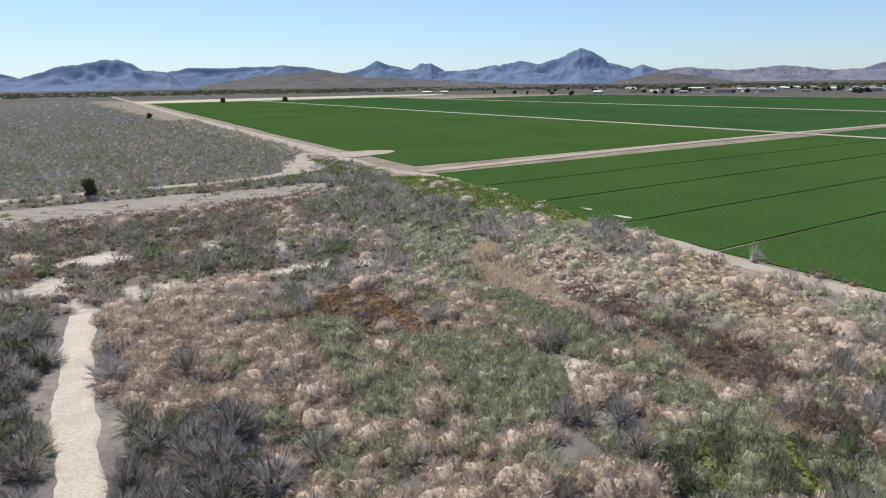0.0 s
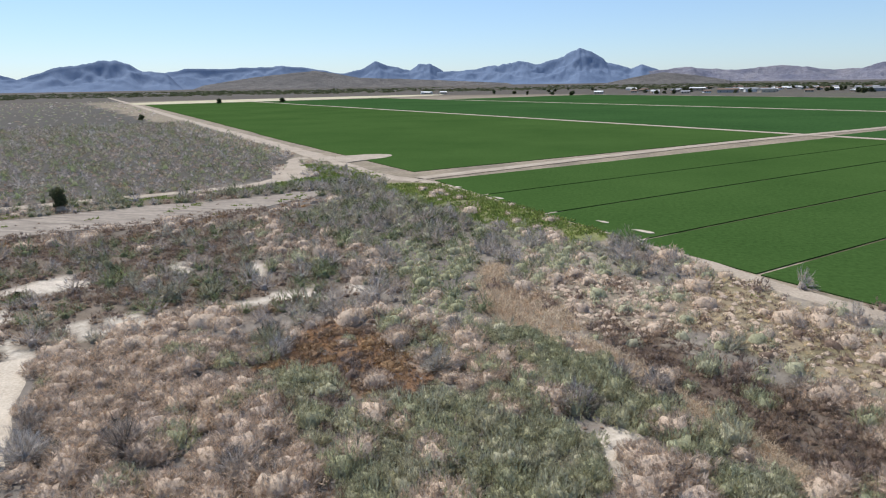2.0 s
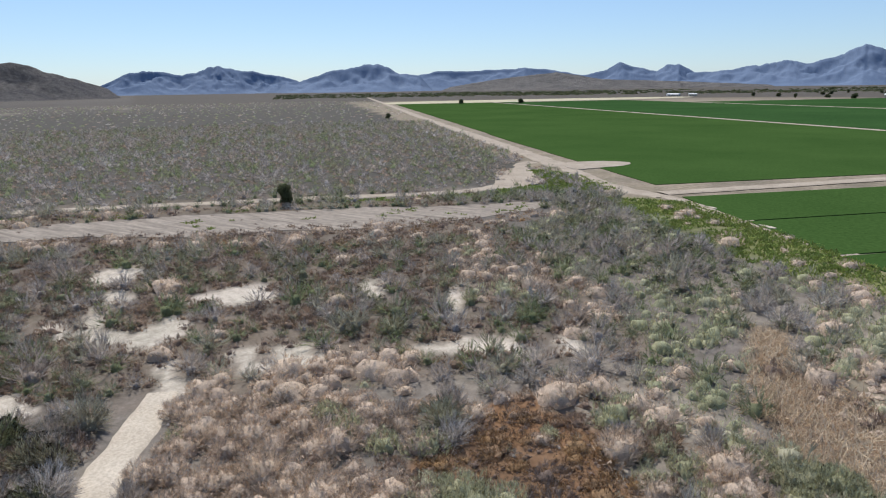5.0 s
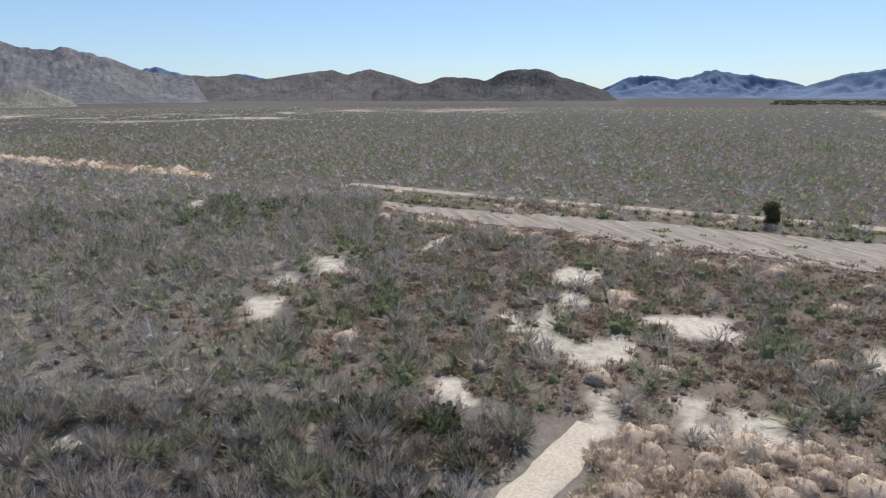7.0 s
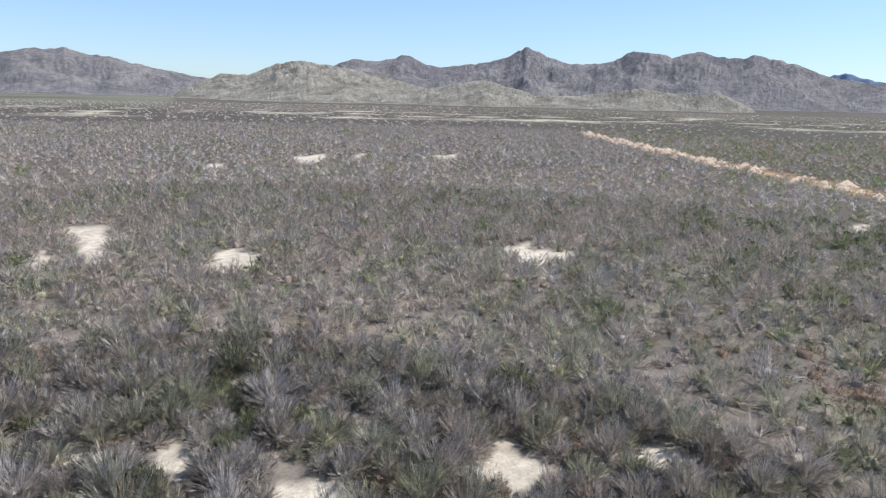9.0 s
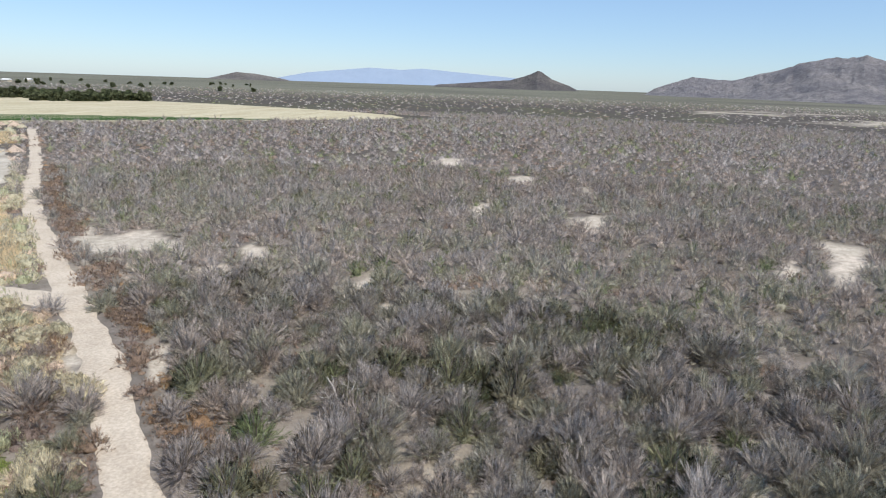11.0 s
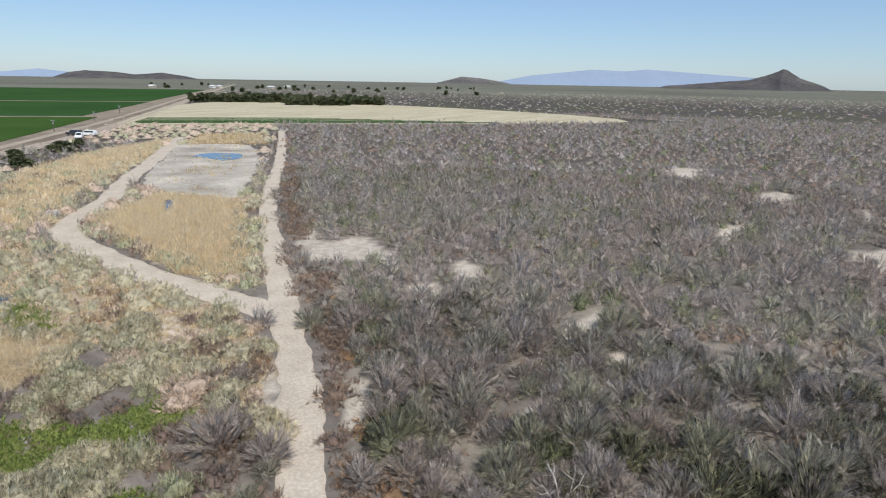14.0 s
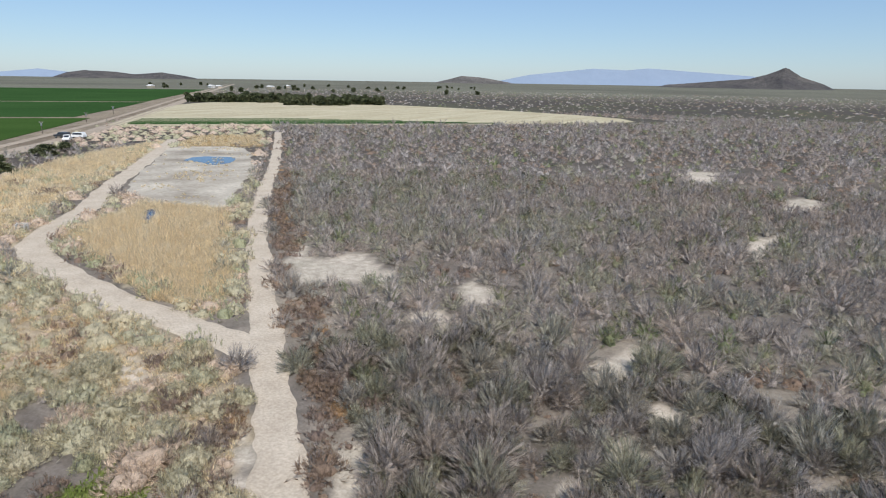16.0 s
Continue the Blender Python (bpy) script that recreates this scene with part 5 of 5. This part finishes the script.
def carpet(name, zone, kind, gap, lod, size, label, seed, drop=0.0):
    """Close growth over one zone: reeds or weeds."""
    poly = ZONES[zone] if isinstance(zone, str) else zone
    rng = np.random.default_rng(seed)
    xs, ys = [p[0] for p in poly], [p[1] for p in poly]
    x, y = [a.ravel() for a in np.meshgrid(np.arange(min(xs), max(xs), gap), np.arange(min(ys), max(ys), gap))]
    x, y = x + rng.uniform(-0.6, 0.6, len(x)) * gap, y + rng.uniform(-0.6, 0.6, len(y)) * gap
    keep = inside(x + 0.7 * wave(x, y, 3, 15), y + 0.7 * wave(x, y, 3, 16), poly) & (wave(x, y, 5, seed) > -1 + 2 * drop) & (rng.uniform(0, 1, len(x)) > drop * 0.5)
    for line, w in ((FARM_ROAD, 1.7), (BRANCH_ROAD, 2.3)):
        keep &= to_line(x, y, line) > w
    if kind in ("brown", "twig", "sage", "tan"):
        keep &= patch_depth(x, y) < 0.35
    keep &= ~inside(x, y, POOL) & ~inside(x + 0.9, y - 0.7, POOL) & ~inside(x + 1.7, y - 1.3, POOL)
    rows = [("", lod, a, b, s, t, o) for a, b, s, t, o in zip(x[keep], y[keep], size * rng.lognormal(0, 0.18, keep.sum()), rng.uniform(0, 6.28, keep.sum()), rng.uniform(0, 1, keep.sum()))]
    model, tones = join_plants(rows, kind, lod)
    return tagged(new(name, plant_mesh(name, model, tones, PLANTS[kind])), label, "reeds" if kind in ("reed", "cane") else "bush" if kind in ("pale", "sage", "brown", "twig", "tan") else "weeds", kind="stuff")


for zone in ("ribbon", "sage_a", "sage_b"):
    carpet("sage_hedge", zone, "sage", 1.35, 0, 0.82, "dense grey-green saltbush hedge", 20)
for zone in ("hedge", "hedge_b"):
    carpet("silver_hedge", zone, "pale", 1.05, 0, 0.55, "dense silvery grey-green saltbush hedge", 20)
carpet("straw_grass", "pale_c", "reed", 0.8, 1, 0.42, "low dry straw grass between bushes", 31, 0.12)
carpet("tan_tufts", "pale_c", "tan", 1.6, 1, 0.36, "small cream dry tufts between bushes", 32, 0.3)
carpet("brown_fringe", "fringe", "brown", 1.3, 1, 0.6, "dense brown brush along the track", 33, 0.15)
carpet("brown_fringe", [sn(4, -4.2), sn(30, -3.8), sn(60, -3.0), sn(90, -2.8), sn(125, -4.8), sn(125, -7), sn(60, -5.6), sn(20, -6.6), sn(4, -6.4)], "brown", 1.25, 1, 0.62, "brown and rusty low brush along the track", 35, 0.12)
carpet("weeds", "lime", "grass", 0.8, 1, 1.3, "yellow-green weeds between saltbushes", 36, 0.2)
carpet("weeds", "junction_green", "grass", 0.9, 1, 1.6, "dark green weeds between joining farm roads", 34, 0.2)
carpet("reed_bed", "reeds", "reed", 0.8, 0, 0.95, "dense bed of dry straw-coloured reeds", 1)
carpet("dry_reeds", "dry_c", "reed", 1.5, 1, 0.95, "wide stand of dry tan reeds", 2, 0.25)
carpet("pale_reeds", "pale_reeds", "reed", 0.7, 0, 0.6, "low pale broken reeds", 3)
carpet("hay_strip", "hay", "reed", 2.0, 1, 0.8, "strip of golden dry reeds behind the mud", 4)
carpet("weeds", "meadow_a", "grass", 0.42, 0, 1.0, "bright green low weeds", 5, 0.1)
carpet("weeds", "meadow_b", "grass", 0.42, 0, 1.0, "yellow-green low weeds", 6, 0.1)
carpet("weeds", "meadow_c", "grass", 0.42, 0, 1.3, "bright green weeds at a puddle", 7, 0.05)
carpet("weeds", "verge", "grass", 0.9, 1, 1.5, "patchy green weeds along the field road", 8, 0.35)
carpet("weeds", "washgreen", "grass", 1.2, 1, 1.4, "green weeds in the wash", 9, 0.3)
carpet("weeds", "straw", "grass", 1.1, 0, 1.0, "scattered green weeds in dry straw", 10, 0.62)
carpet("dark_brush", "dark", "brown", 0.95, 1, 0.5, "dense low dark brown brush", 21, 0.05)
carpet("straw_tufts", "straw", "tan", 1.15, 2, 0.30, "small dry straw tufts", 22, 0.25)
carpet("brown_tufts", "straw", "brown", 0.95, 1, 0.36, "small dry brown tufts", 41, 0.3)
carpet("straw_grass", "straw", "reed", 1.0, 1, 0.30, "low dry straw grass on brown ground", 45, 0.2)
carpet("mud_tufts", "mud", "reed", 1.3, 1, 0.35, "sparse dry reed stubs on cracked mud", 42, 0.6)
carpet("wash_tufts", "wash_s", "brown", 2.4, 1, 0.30, "sparse low brown tufts in the dry wash", 43, 0.62)
carpet("wash_weeds", "wash_s", "grass", 1.6, 1, 1.2, "thin dry weeds in the dry wash", 44, 0.66)
carpet("straw_tufts", "flats", "tan", 1.0, 2, 0.34, "small dry straw tufts", 23, 0.15)
carpet("brown_tufts", "flats", "brown", 1.1, 2, 0.36, "small dry brown tufts", 24, 0.2)
carpet("brown_tufts", "rust_a", "brown", 0.8, 1, 0.36, "small dry brown tufts", 25, 0.15)
carpet("bank_brush", [sn(-64, -28), sn(-64, 33), sn(-95, 38), sn(-118, 36), sn(-118, -28)], "brown", 1.9, 1, 0.70, "low brown and grey brush on a sandy bank", 27, 0.08)
carpet("bank_brush", "shade_bank", "brown", 2.0, 1, 0.6, "low brown brush under taller shrubs", 28, 0.1)
carpet("wash_brush", "wash_mid", "brown", 2.2, 1, 0.42, "low brown brush in the wash bed", 13, 0.3)
carpet("weeds", "wash_mid", "grass", 2.0, 1, 1.3, "sparse green weeds in the wash bed", 14, 0.5)
around = [(C0[0] + 48 * math.cos(k * 0.4), C0[1] + 48 * math.sin(k * 0.4)) for k in range(16)]
carpet("tuft_litter", around, "brown", 2.3, 2, 0.36, "small dry brown tufts and twig litter on the ground", 15, 0.12)
carpet("tuft_litter", around, "twig", 2.8, 2, 0.30, "small grey tufts and twig litter on the ground", 16, 0.12)
carpet("cane_litter", "ditch_a", "cane", 0.7, 0, 0.9, "orange broken cane litter in a ditch", 11)
carpet("cane_litter", "ditch_b", "cane", 0.45, 0, 0.75, "pale cane litter along a ditch", 12)


# ---- trees ----
def tree(x, y, height, spread, seed, label="dense dark green desert tree beside the wash", name="tree", lod=1):
    rng = np.random.default_rng(seed)
    root = tagged(new(name), label, "tree")
    root.location = (x, y, 0)
    bm = bmesh.new()
    limb(bm, (0, 0, -0.1), (0.05, 0.03, height * 0.45), height * 0.035, height * 0.022, 7)
    for k in range(6):
        t = k * 1.05 + rng.uniform(0, 0.5)
        limb(bm, (0.03, 0.02, height * (0.2 + 0.04 * k)), (math.cos(t) * spread * 0.6, math.sin(t) * spread * 0.6, height * rng.uniform(0.5, 0.85)), height * 0.018, height * 0.006, 5)
    part("trunk", bm_mesh("trunk", bm), BARK, root)
    vs, fs, m = [], [], 0
    for k in range(9):
        t, rr = rng.uniform(0, 6.28), spread * rng.uniform(0.1, 0.62) * (1 - 0.06 * k)
        c = np.array((math.cos(t) * rr, math.sin(t) * rr, height * (0.03 + 0.082 * k)))
        v, f, _ = VARIANTS["tree"][lod][k % 7]
        vs.append(v * np.array((spread * 0.5, spread * 0.5, height * 0.27)) * rng.uniform(0.75, 1.2) + c)
        fs.append(f + m)
        m += len(v)
    part("crown", plant_mesh("crown", (np.concatenate(vs), np.concatenate(fs), np.tile((1.0, -1, 0, 0, 0), (m, 1))), rng.uniform(0, 1), PLANTS["tree"]), None, root)
    return root


tree(-91.5, 102.0, 4.3, 1.9, 1, lod=0)
tree(-281.8, 377.3, 3.6, 2.2, 2, "lone dark tree beside the sandy lane", lod=2)
tree(-432.7, 718.5, 6, 4.5, 3, "dark tree at the far edge of the fields", lod=2)
tree(-362.4, 743.7, 6, 4.5, 4, "dark tree at the far edge of the fields", lod=2)
rng = np.random.default_rng(5)
for k in range(95):
    f = k / 94
    s, n = 505 + rng.uniform(-6, 18), 56 - 140 * f ** 0.9
    if f > 0.62:
        s = 490 - 60 * (f - 0.62) + rng.uniform(-5, 14)
    x, y = sn(s, n)
    tree(x, y, rng.uniform(4.5, 7.5), rng.uniform(3.2, 4.6), 100 + k, "dark green bushy tree in a windbreak row", "windbreak_tree", 3)
for k in range(34):
    x, y = sn(452 + rng.uniform(0, 16), -42 + 52 * rng.uniform(-0.5, 0.5))
    tree(x, y, rng.uniform(4.5, 7), rng.uniform(3.5, 5), 300 + k, "olive-green bushy tree in front of a windbreak", "windbreak_tree", 3)
for k in range(60):
    a, d = radians(rng.uniform(-22, 8)), rng.uniform(950, 1500)
    tree(C0[0] - math.sin(a) * d, C0[1] + math.cos(a) * d, rng.uniform(4, 7), rng.uniform(2.5, 5), 400 + k, "far dark tree among houses", "far_tree", 3)
for k in range(40):
    a, d = radians(rng.uniform(206, 234)), rng.uniform(850, 1500)
    tree(C0[0] - math.sin(a) * d, C0[1] + math.cos(a) * d, rng.uniform(4, 7), rng.uniform(2.5, 5), 500 + k, "far dark tree on the plain", "far_tree", 3)
for x, y, h, w, k in ((124, -58.5, 2.6, 3.2, 1), (147, -80, 2.8, 3.6, 2), (138.5, -64.9, 2.4, 3.0, 3), (152, -88, 2.2, 2.6, 4)):
    tree(x, y, h, w, 600 + k, "wide dull olive bush beside the canal road", "large_bush", 2)


rows, rng = [], np.random.default_rng(77)
for k in range(2600):
    a, d = radians(rng.uniform(-26, 47)), rng.uniform(1450, 2500)
    if wave(np.array([math.degrees(a)]), np.array([d / 60]), 4.0, 12, 3)[0] > -0.25:
        rows.append(("tree", 3, C0[0] - math.sin(a) * d, C0[1] + math.cos(a) * d, rng.uniform(3.5, 8.5), rng.uniform(0, 6.28), rng.uniform(0, 1)))
VARIANTS["tree"][3] = [(v[:42], f[:14], g[:42]) for v, f, g in VARIANTS["tree"][3]]
model, tones = join_plants(rows, "tree", 3)
tagged(new("far_tree_belt", plant_mesh("far_tree_belt", model, tones, PLANTS["tree"])), "far belt of dark trees along the plain", "trees", kind="stuff")


# ---- far houses ----
WALLS = [surface("wall_" + n, tuple(0.85 * v for v in c), c, 0.5, 4, 0.0) for n, c in (("white", (0.72, 0.71, 0.68)), ("cream", (0.55, 0.48, 0.38)), ("grey", (0.36, 0.36, 0.36)), ("tan", (0.42, 0.34, 0.26)))]
ROOFS = [surface("roof_" + n, tuple(0.8 * v for v in c), c, 0.5, 4, 0.0) for n, c in (("white", (0.75, 0.75, 0.74)), ("brown", (0.20, 0.14, 0.11)), ("grey", (0.30, 0.30, 0.31)))]
PANE, _, pane_b = material("dark_pane", 0.1, 0.5)
pane_b.inputs["Base Color"].default_value = (0.03, 0.035, 0.045, 1)


def box(bm, x0, x1, y0, y1, z0, z1):
    v = [bm.verts.new((x, y, z)) for z in (z0, z1) for x, y in ((x0, y0), (x1, y0), (x1, y1), (x0, y1))]
    for f in ((3, 2, 1, 0), (4, 5, 6, 7), (0, 1, 5, 4), (1, 2, 6, 5), (2, 3, 7, 6), (3, 0, 4, 7)):
        bm.faces.new([v[i] for i in f])


def house(x, y, turn, w, d, h, wall, roof):
    root = tagged(new("house"), "far single-storey house with a low gable roof", "house", group="far town houses")
    root.matrix_basis = pose(x, y, 0, 0, 0, turn)
    bm = bmesh.new()
    box(bm, -w / 2, w / 2, -d / 2, d / 2, -0.1, h)
    part("wall", bm_mesh("wall", bm), wall, root)
    bm = bmesh.new()
    o, e = 0.5, h + d * 0.2
    ring = [[bm.verts.new((sx, yy, zz)) for yy, zz in ((-d / 2 - o, h - 0.15), (0, e), (d / 2 + o, h - 0.15), (d / 2 + o, h - 0.4), (-d / 2 - o, h - 0.4))] for sx in (-w / 2 - o, w / 2 + o)]
    for k in range(5):
        bm.faces.new((ring[0][k], ring[1][k], ring[1][(k + 1) % 5], ring[0][(k + 1) % 5]))
    bm.faces.new(ring[0][::-1])
    bm.faces.new(ring[1])
    bmesh.ops.recalc_face_normals(bm, faces=bm.faces)
    part("roof", bm_mesh("roof", bm), roof, root)
    for k in range(3):
        bm = bmesh.new()
        cx = -w / 3 + k * w / 3
        box(bm, cx - 0.7, cx + 0.7, -d / 2 - 0.04, -d / 2 + 0.02, 1.0, 2.2)
        part("window", bm_mesh("window", bm), PANE, root)
    return root


rng = np.random.default_rng(9)
for k in range(58):
    a, d = radians(-24 + 20.5 * rng.uniform(0, 1) ** 1.5), rng.uniform(1000, 1450)
    big = rng.uniform() < 0.12
    house(C0[0] - math.sin(a) * d, C0[1] + math.cos(a) * d, rng.uniform(-30, 30), rng.uniform(18, 30) if big else rng.uniform(8, 14), rng.uniform(7, 10), 4.5 if big else 2.8, WALLS[rng.integers(4)], ROOFS[rng.integers(3)])
for x, y in ((-286.8, 1182), (-300, 1200), (-262, 1195), (14.9, 1040), (854.8, -763), (880, -770), (803, -829), (904, -671), (844, -914)):
    house(x, y, rng.uniform(-30, 30), rng.uniform(9, 14), 8, 3.0, WALLS[rng.integers(2)], ROOFS[0])


# ---- vehicles by the canal road ----
PAINT, _, pb = material("white_paint", 0.25, 0.5)
pb.inputs["Base Color"].default_value = (0.75, 0.75, 0.74, 1)
DARKPAINT, _, pb = material("dark_paint", 0.3, 0.5)
pb.inputs["Base Color"].default_value = (0.035, 0.037, 0.042, 1)
RUBBER, _, pb = material("rubber", 0.9, 0.2)
pb.inputs["Base Color"].default_value = (0.02, 0.02, 0.02, 1)
STEEL, _, pb = material("galvanised_steel", 0.45, 0.5, 0.9)
pb.inputs["Base Color"].default_value = (0.45, 0.46, 0.47, 1)


def lathe(bm, profile, sides, axis_y=True):
    """Turns a profile of (radius, offset) round the y axis."""
    rings = [[bm.verts.new((r * math.cos(k * math.tau / sides), off, r * math.sin(k * math.tau / sides)) if axis_y else (r * math.cos(k * math.tau / sides), r * math.sin(k * math.tau / sides), off)) for k in range(sides)] for r, off in profile]
    for a, b in zip(rings, rings[1:]):
        for k in range(sides):
            bm.faces.new((a[k], b[k], b[(k + 1) % sides], a[(k + 1) % sides]))
    bm.faces.new(rings[0])
    bm.faces.new(rings[-1][::-1])
    bmesh.ops.recalc_face_normals(bm, faces=bm.faces)


def extrude_side(bm, outline, half):
    """A body from its side outline (x, z), rounded towards the top."""
    rings = []
    for y, k in ((-half, 0.0), (-half * 0.96, 1.0), (half * 0.96, 1.0), (half, 0.0)):
        zs = [z for _, z in outline]
        rings.append([bm.verts.new((x, y * (1 - 0.1 * max(0, z - 1.0)), z - (0.03 if k == 0 and z > 1 else 0))) for x, z in outline])
    for a, b in zip(rings, rings[1:]):
        for i in range(len(outline)):
            j = (i + 1) % len(outline)
            bm.faces.new((a[i], a[j], b[j], b[i]))
    bm.faces.new(rings[0][::-1])
    bm.faces.new(rings[-1])
    bmesh.ops.recalc_face_normals(bm, faces=bm.faces)


def pickup(x, y, turn, paint, label, suv=False):
    root = tagged(new("pickup_truck" if not suv else "suv"), label, "car")
    root.matrix_basis = pose(x, y, 0.05, 0, 0, turn)
    low = [(-2.6, 0.5), (2.55, 0.5), (2.6, 0.85), (2.45, 1.05), (1.25, 1.12), (-2.6, 1.12)]
    cab = [(1.2, 1.1), (0.65, 1.78), (0.4, 1.84), (-2.3 if suv else -0.75, 1.82), (-2.55 if suv else -1.0, 1.1)]
    bm = bmesh.new()
    extrude_side(bm, low, 0.95)
    part("body", bm_mesh("body", bm), paint, root)
    bm = bmesh.new()
    extrude_side(bm, cab, 0.86)
    cabin = part("cabin", bm_mesh("cabin", bm), paint, root)
    for side in (-1, 1):
        bm = bmesh.new()
        v = [bm.verts.new((px, side * (0.885 - 0.09 * (pz - 1.0)), pz)) for px, pz in ((0.95, 1.18), (0.55, 1.68), (-2.1 if suv else -0.7, 1.7), (-2.3 if suv else -0.85, 1.18))]
        bm.faces.new(v if side < 0 else v[::-1])
        part("window", bm_mesh("window", bm), PANE, cabin)
    bm = bmesh.new()
    bm.faces.new([bm.verts.new(p) for p in ((1.16, -0.72, 1.18), (1.16, 0.72, 1.18), (0.7, 0.66, 1.74), (0.7, -0.66, 1.74))])
    part("windscreen", bm_mesh("windscreen", bm), PANE, cabin)
    for wx in (-1.65, 1.65):
        for wy in (-0.86, 0.86):
            bm = bmesh.new()
            lathe(bm, [(0.22, -0.11), (0.36, -0.12), (0.39, -0.06), (0.39, 0.06), (0.36, 0.12), (0.22, 0.11)], 16)
            w = part("wheel", bm_mesh("wheel", bm), RUBBER, root)
            w.location = (wx, wy, 0.39)
            bm = bmesh.new()
            lathe(bm, [(0.05, -0.115), (0.21, -0.112), (0.21, 0.112), (0.05, 0.115)], 12)
            part("rim", bm_mesh("rim", bm), STEEL, w)
    return root


pickup(175.5, -102.5, 140, PAINT, "white pickup truck parked on the dirt beside the reeds")
pickup(181.5, -109.0, 25, PAINT, "white suv parked beside a pickup on bare dirt", True)
pickup(185.5, -107.0, 10, DARKPAINT, "dark suv parked behind white vehicles", True)


def pump_post(x, y, h, seed):
    root = tagged(new("power_post"), "grey field post with a crossarm beside the crops", "post", group="posts along the canal road")
    root.location = (x, y, 0)
    bm = bmesh.new()
    limb(bm, (0, 0, -0.1), (0, 0, h), 0.13, 0.09, 8)
    part("pole", bm_mesh("pole", bm), BARK, root)
    bm = bmesh.new()
    box(bm, -1.1, 1.1, -0.06, 0.06, h - 0.5, h - 0.36)
    part("crossarm", bm_mesh("crossarm", bm), BLEACHED, root)
    bm = bmesh.new()
    lathe(bm, [(0.24, h - 1.5), (0.26, h - 1.45), (0.26, h - 0.8), (0.24, h - 0.75)], 12, False)
    part("transformer", bm_mesh("transformer", bm), STEEL, root)


for k, (x, y, h) in enumerate(((206, -112.5, 4.0), (246, -152.5, 4.0), (290, -194.0, 4.0))):
    pump_post(x, y, h, k)

# ---- small things ----
gate = tagged(new("irrigation_gate"), "small pale concrete irrigation gate beside the track", "irrigation gate")
gate.matrix_basis = pose(71.8, -34.9, 0, 0, 0, 30)
for name, b in (("side_wall", (-0.6, -0.45, -0.4, 0.4, -0.05, 0.95)), ("side_wall", (0.45, 0.6, -0.4, 0.4, -0.05, 0.95)), ("crossbar", (-0.6, 0.6, -0.06, 0.06, 0.955, 1.1)), ("sluice_board", (-0.445, 0.445, -0.04, 0.04, -0.05, 0.7))):
    bm = bmesh.new()
    box(bm, *b)
    part(name, bm_mesh(name, bm), CONCRETE if name != "sluice_board" else BLEACHED, gate)


def dead_wood(x, y, turn, size, seed, name, label, mat):
    """Bare forked branches."""
    rng = np.random.default_rng(seed)
    bm = bmesh.new()

    def grow(p, d, length, r, depth):
        q = p + d * length
        limb(bm, p, q, r, r * 0.6, 5)
        if depth:
            for _ in range(2):
                grow(q, (d + Vector(rng.normal(0, 0.55, 3)) + Vector((0, 0, 0.12))).normalized(), length * 0.72, r * 0.6, depth - 1)
    for k in range(3):
        t = rng.uniform(0, 6.28)
        grow(Vector((0, 0, 0.02)), Vector((math.cos(t) * 0.7, math.sin(t) * 0.7, 0.8)).normalized(), 0.8 * size, 0.055 * size, 3)
    me = bm_mesh(name, bm)
    me.materials.append(mat)
    ob = tagged(new(name, me), label, "dead wood")
    ob.matrix_basis = pose(x, y, 0, 0, 0, turn)


for k, (x, y, s) in enumerate(((-7.6, -11.9, 1.1), (16.1, -27.2, 0.7), (-12.5, -16.0, 0.9), (-20.0, -14.0, 0.8), (-34.0, 2.0, 0.9), (-48.0, 25.0, 0.9), (-30.0, -4.0, 0.8), (-2.0, -22.0, 0.8), (-40.0, 15.0, 0.9))):
    dead_wood(x, y, 40 * k, s, 30 + k, "dead_branch", "bleached bare dead branches standing in scrub", BLEACHED if k % 2 == 0 else BARK)
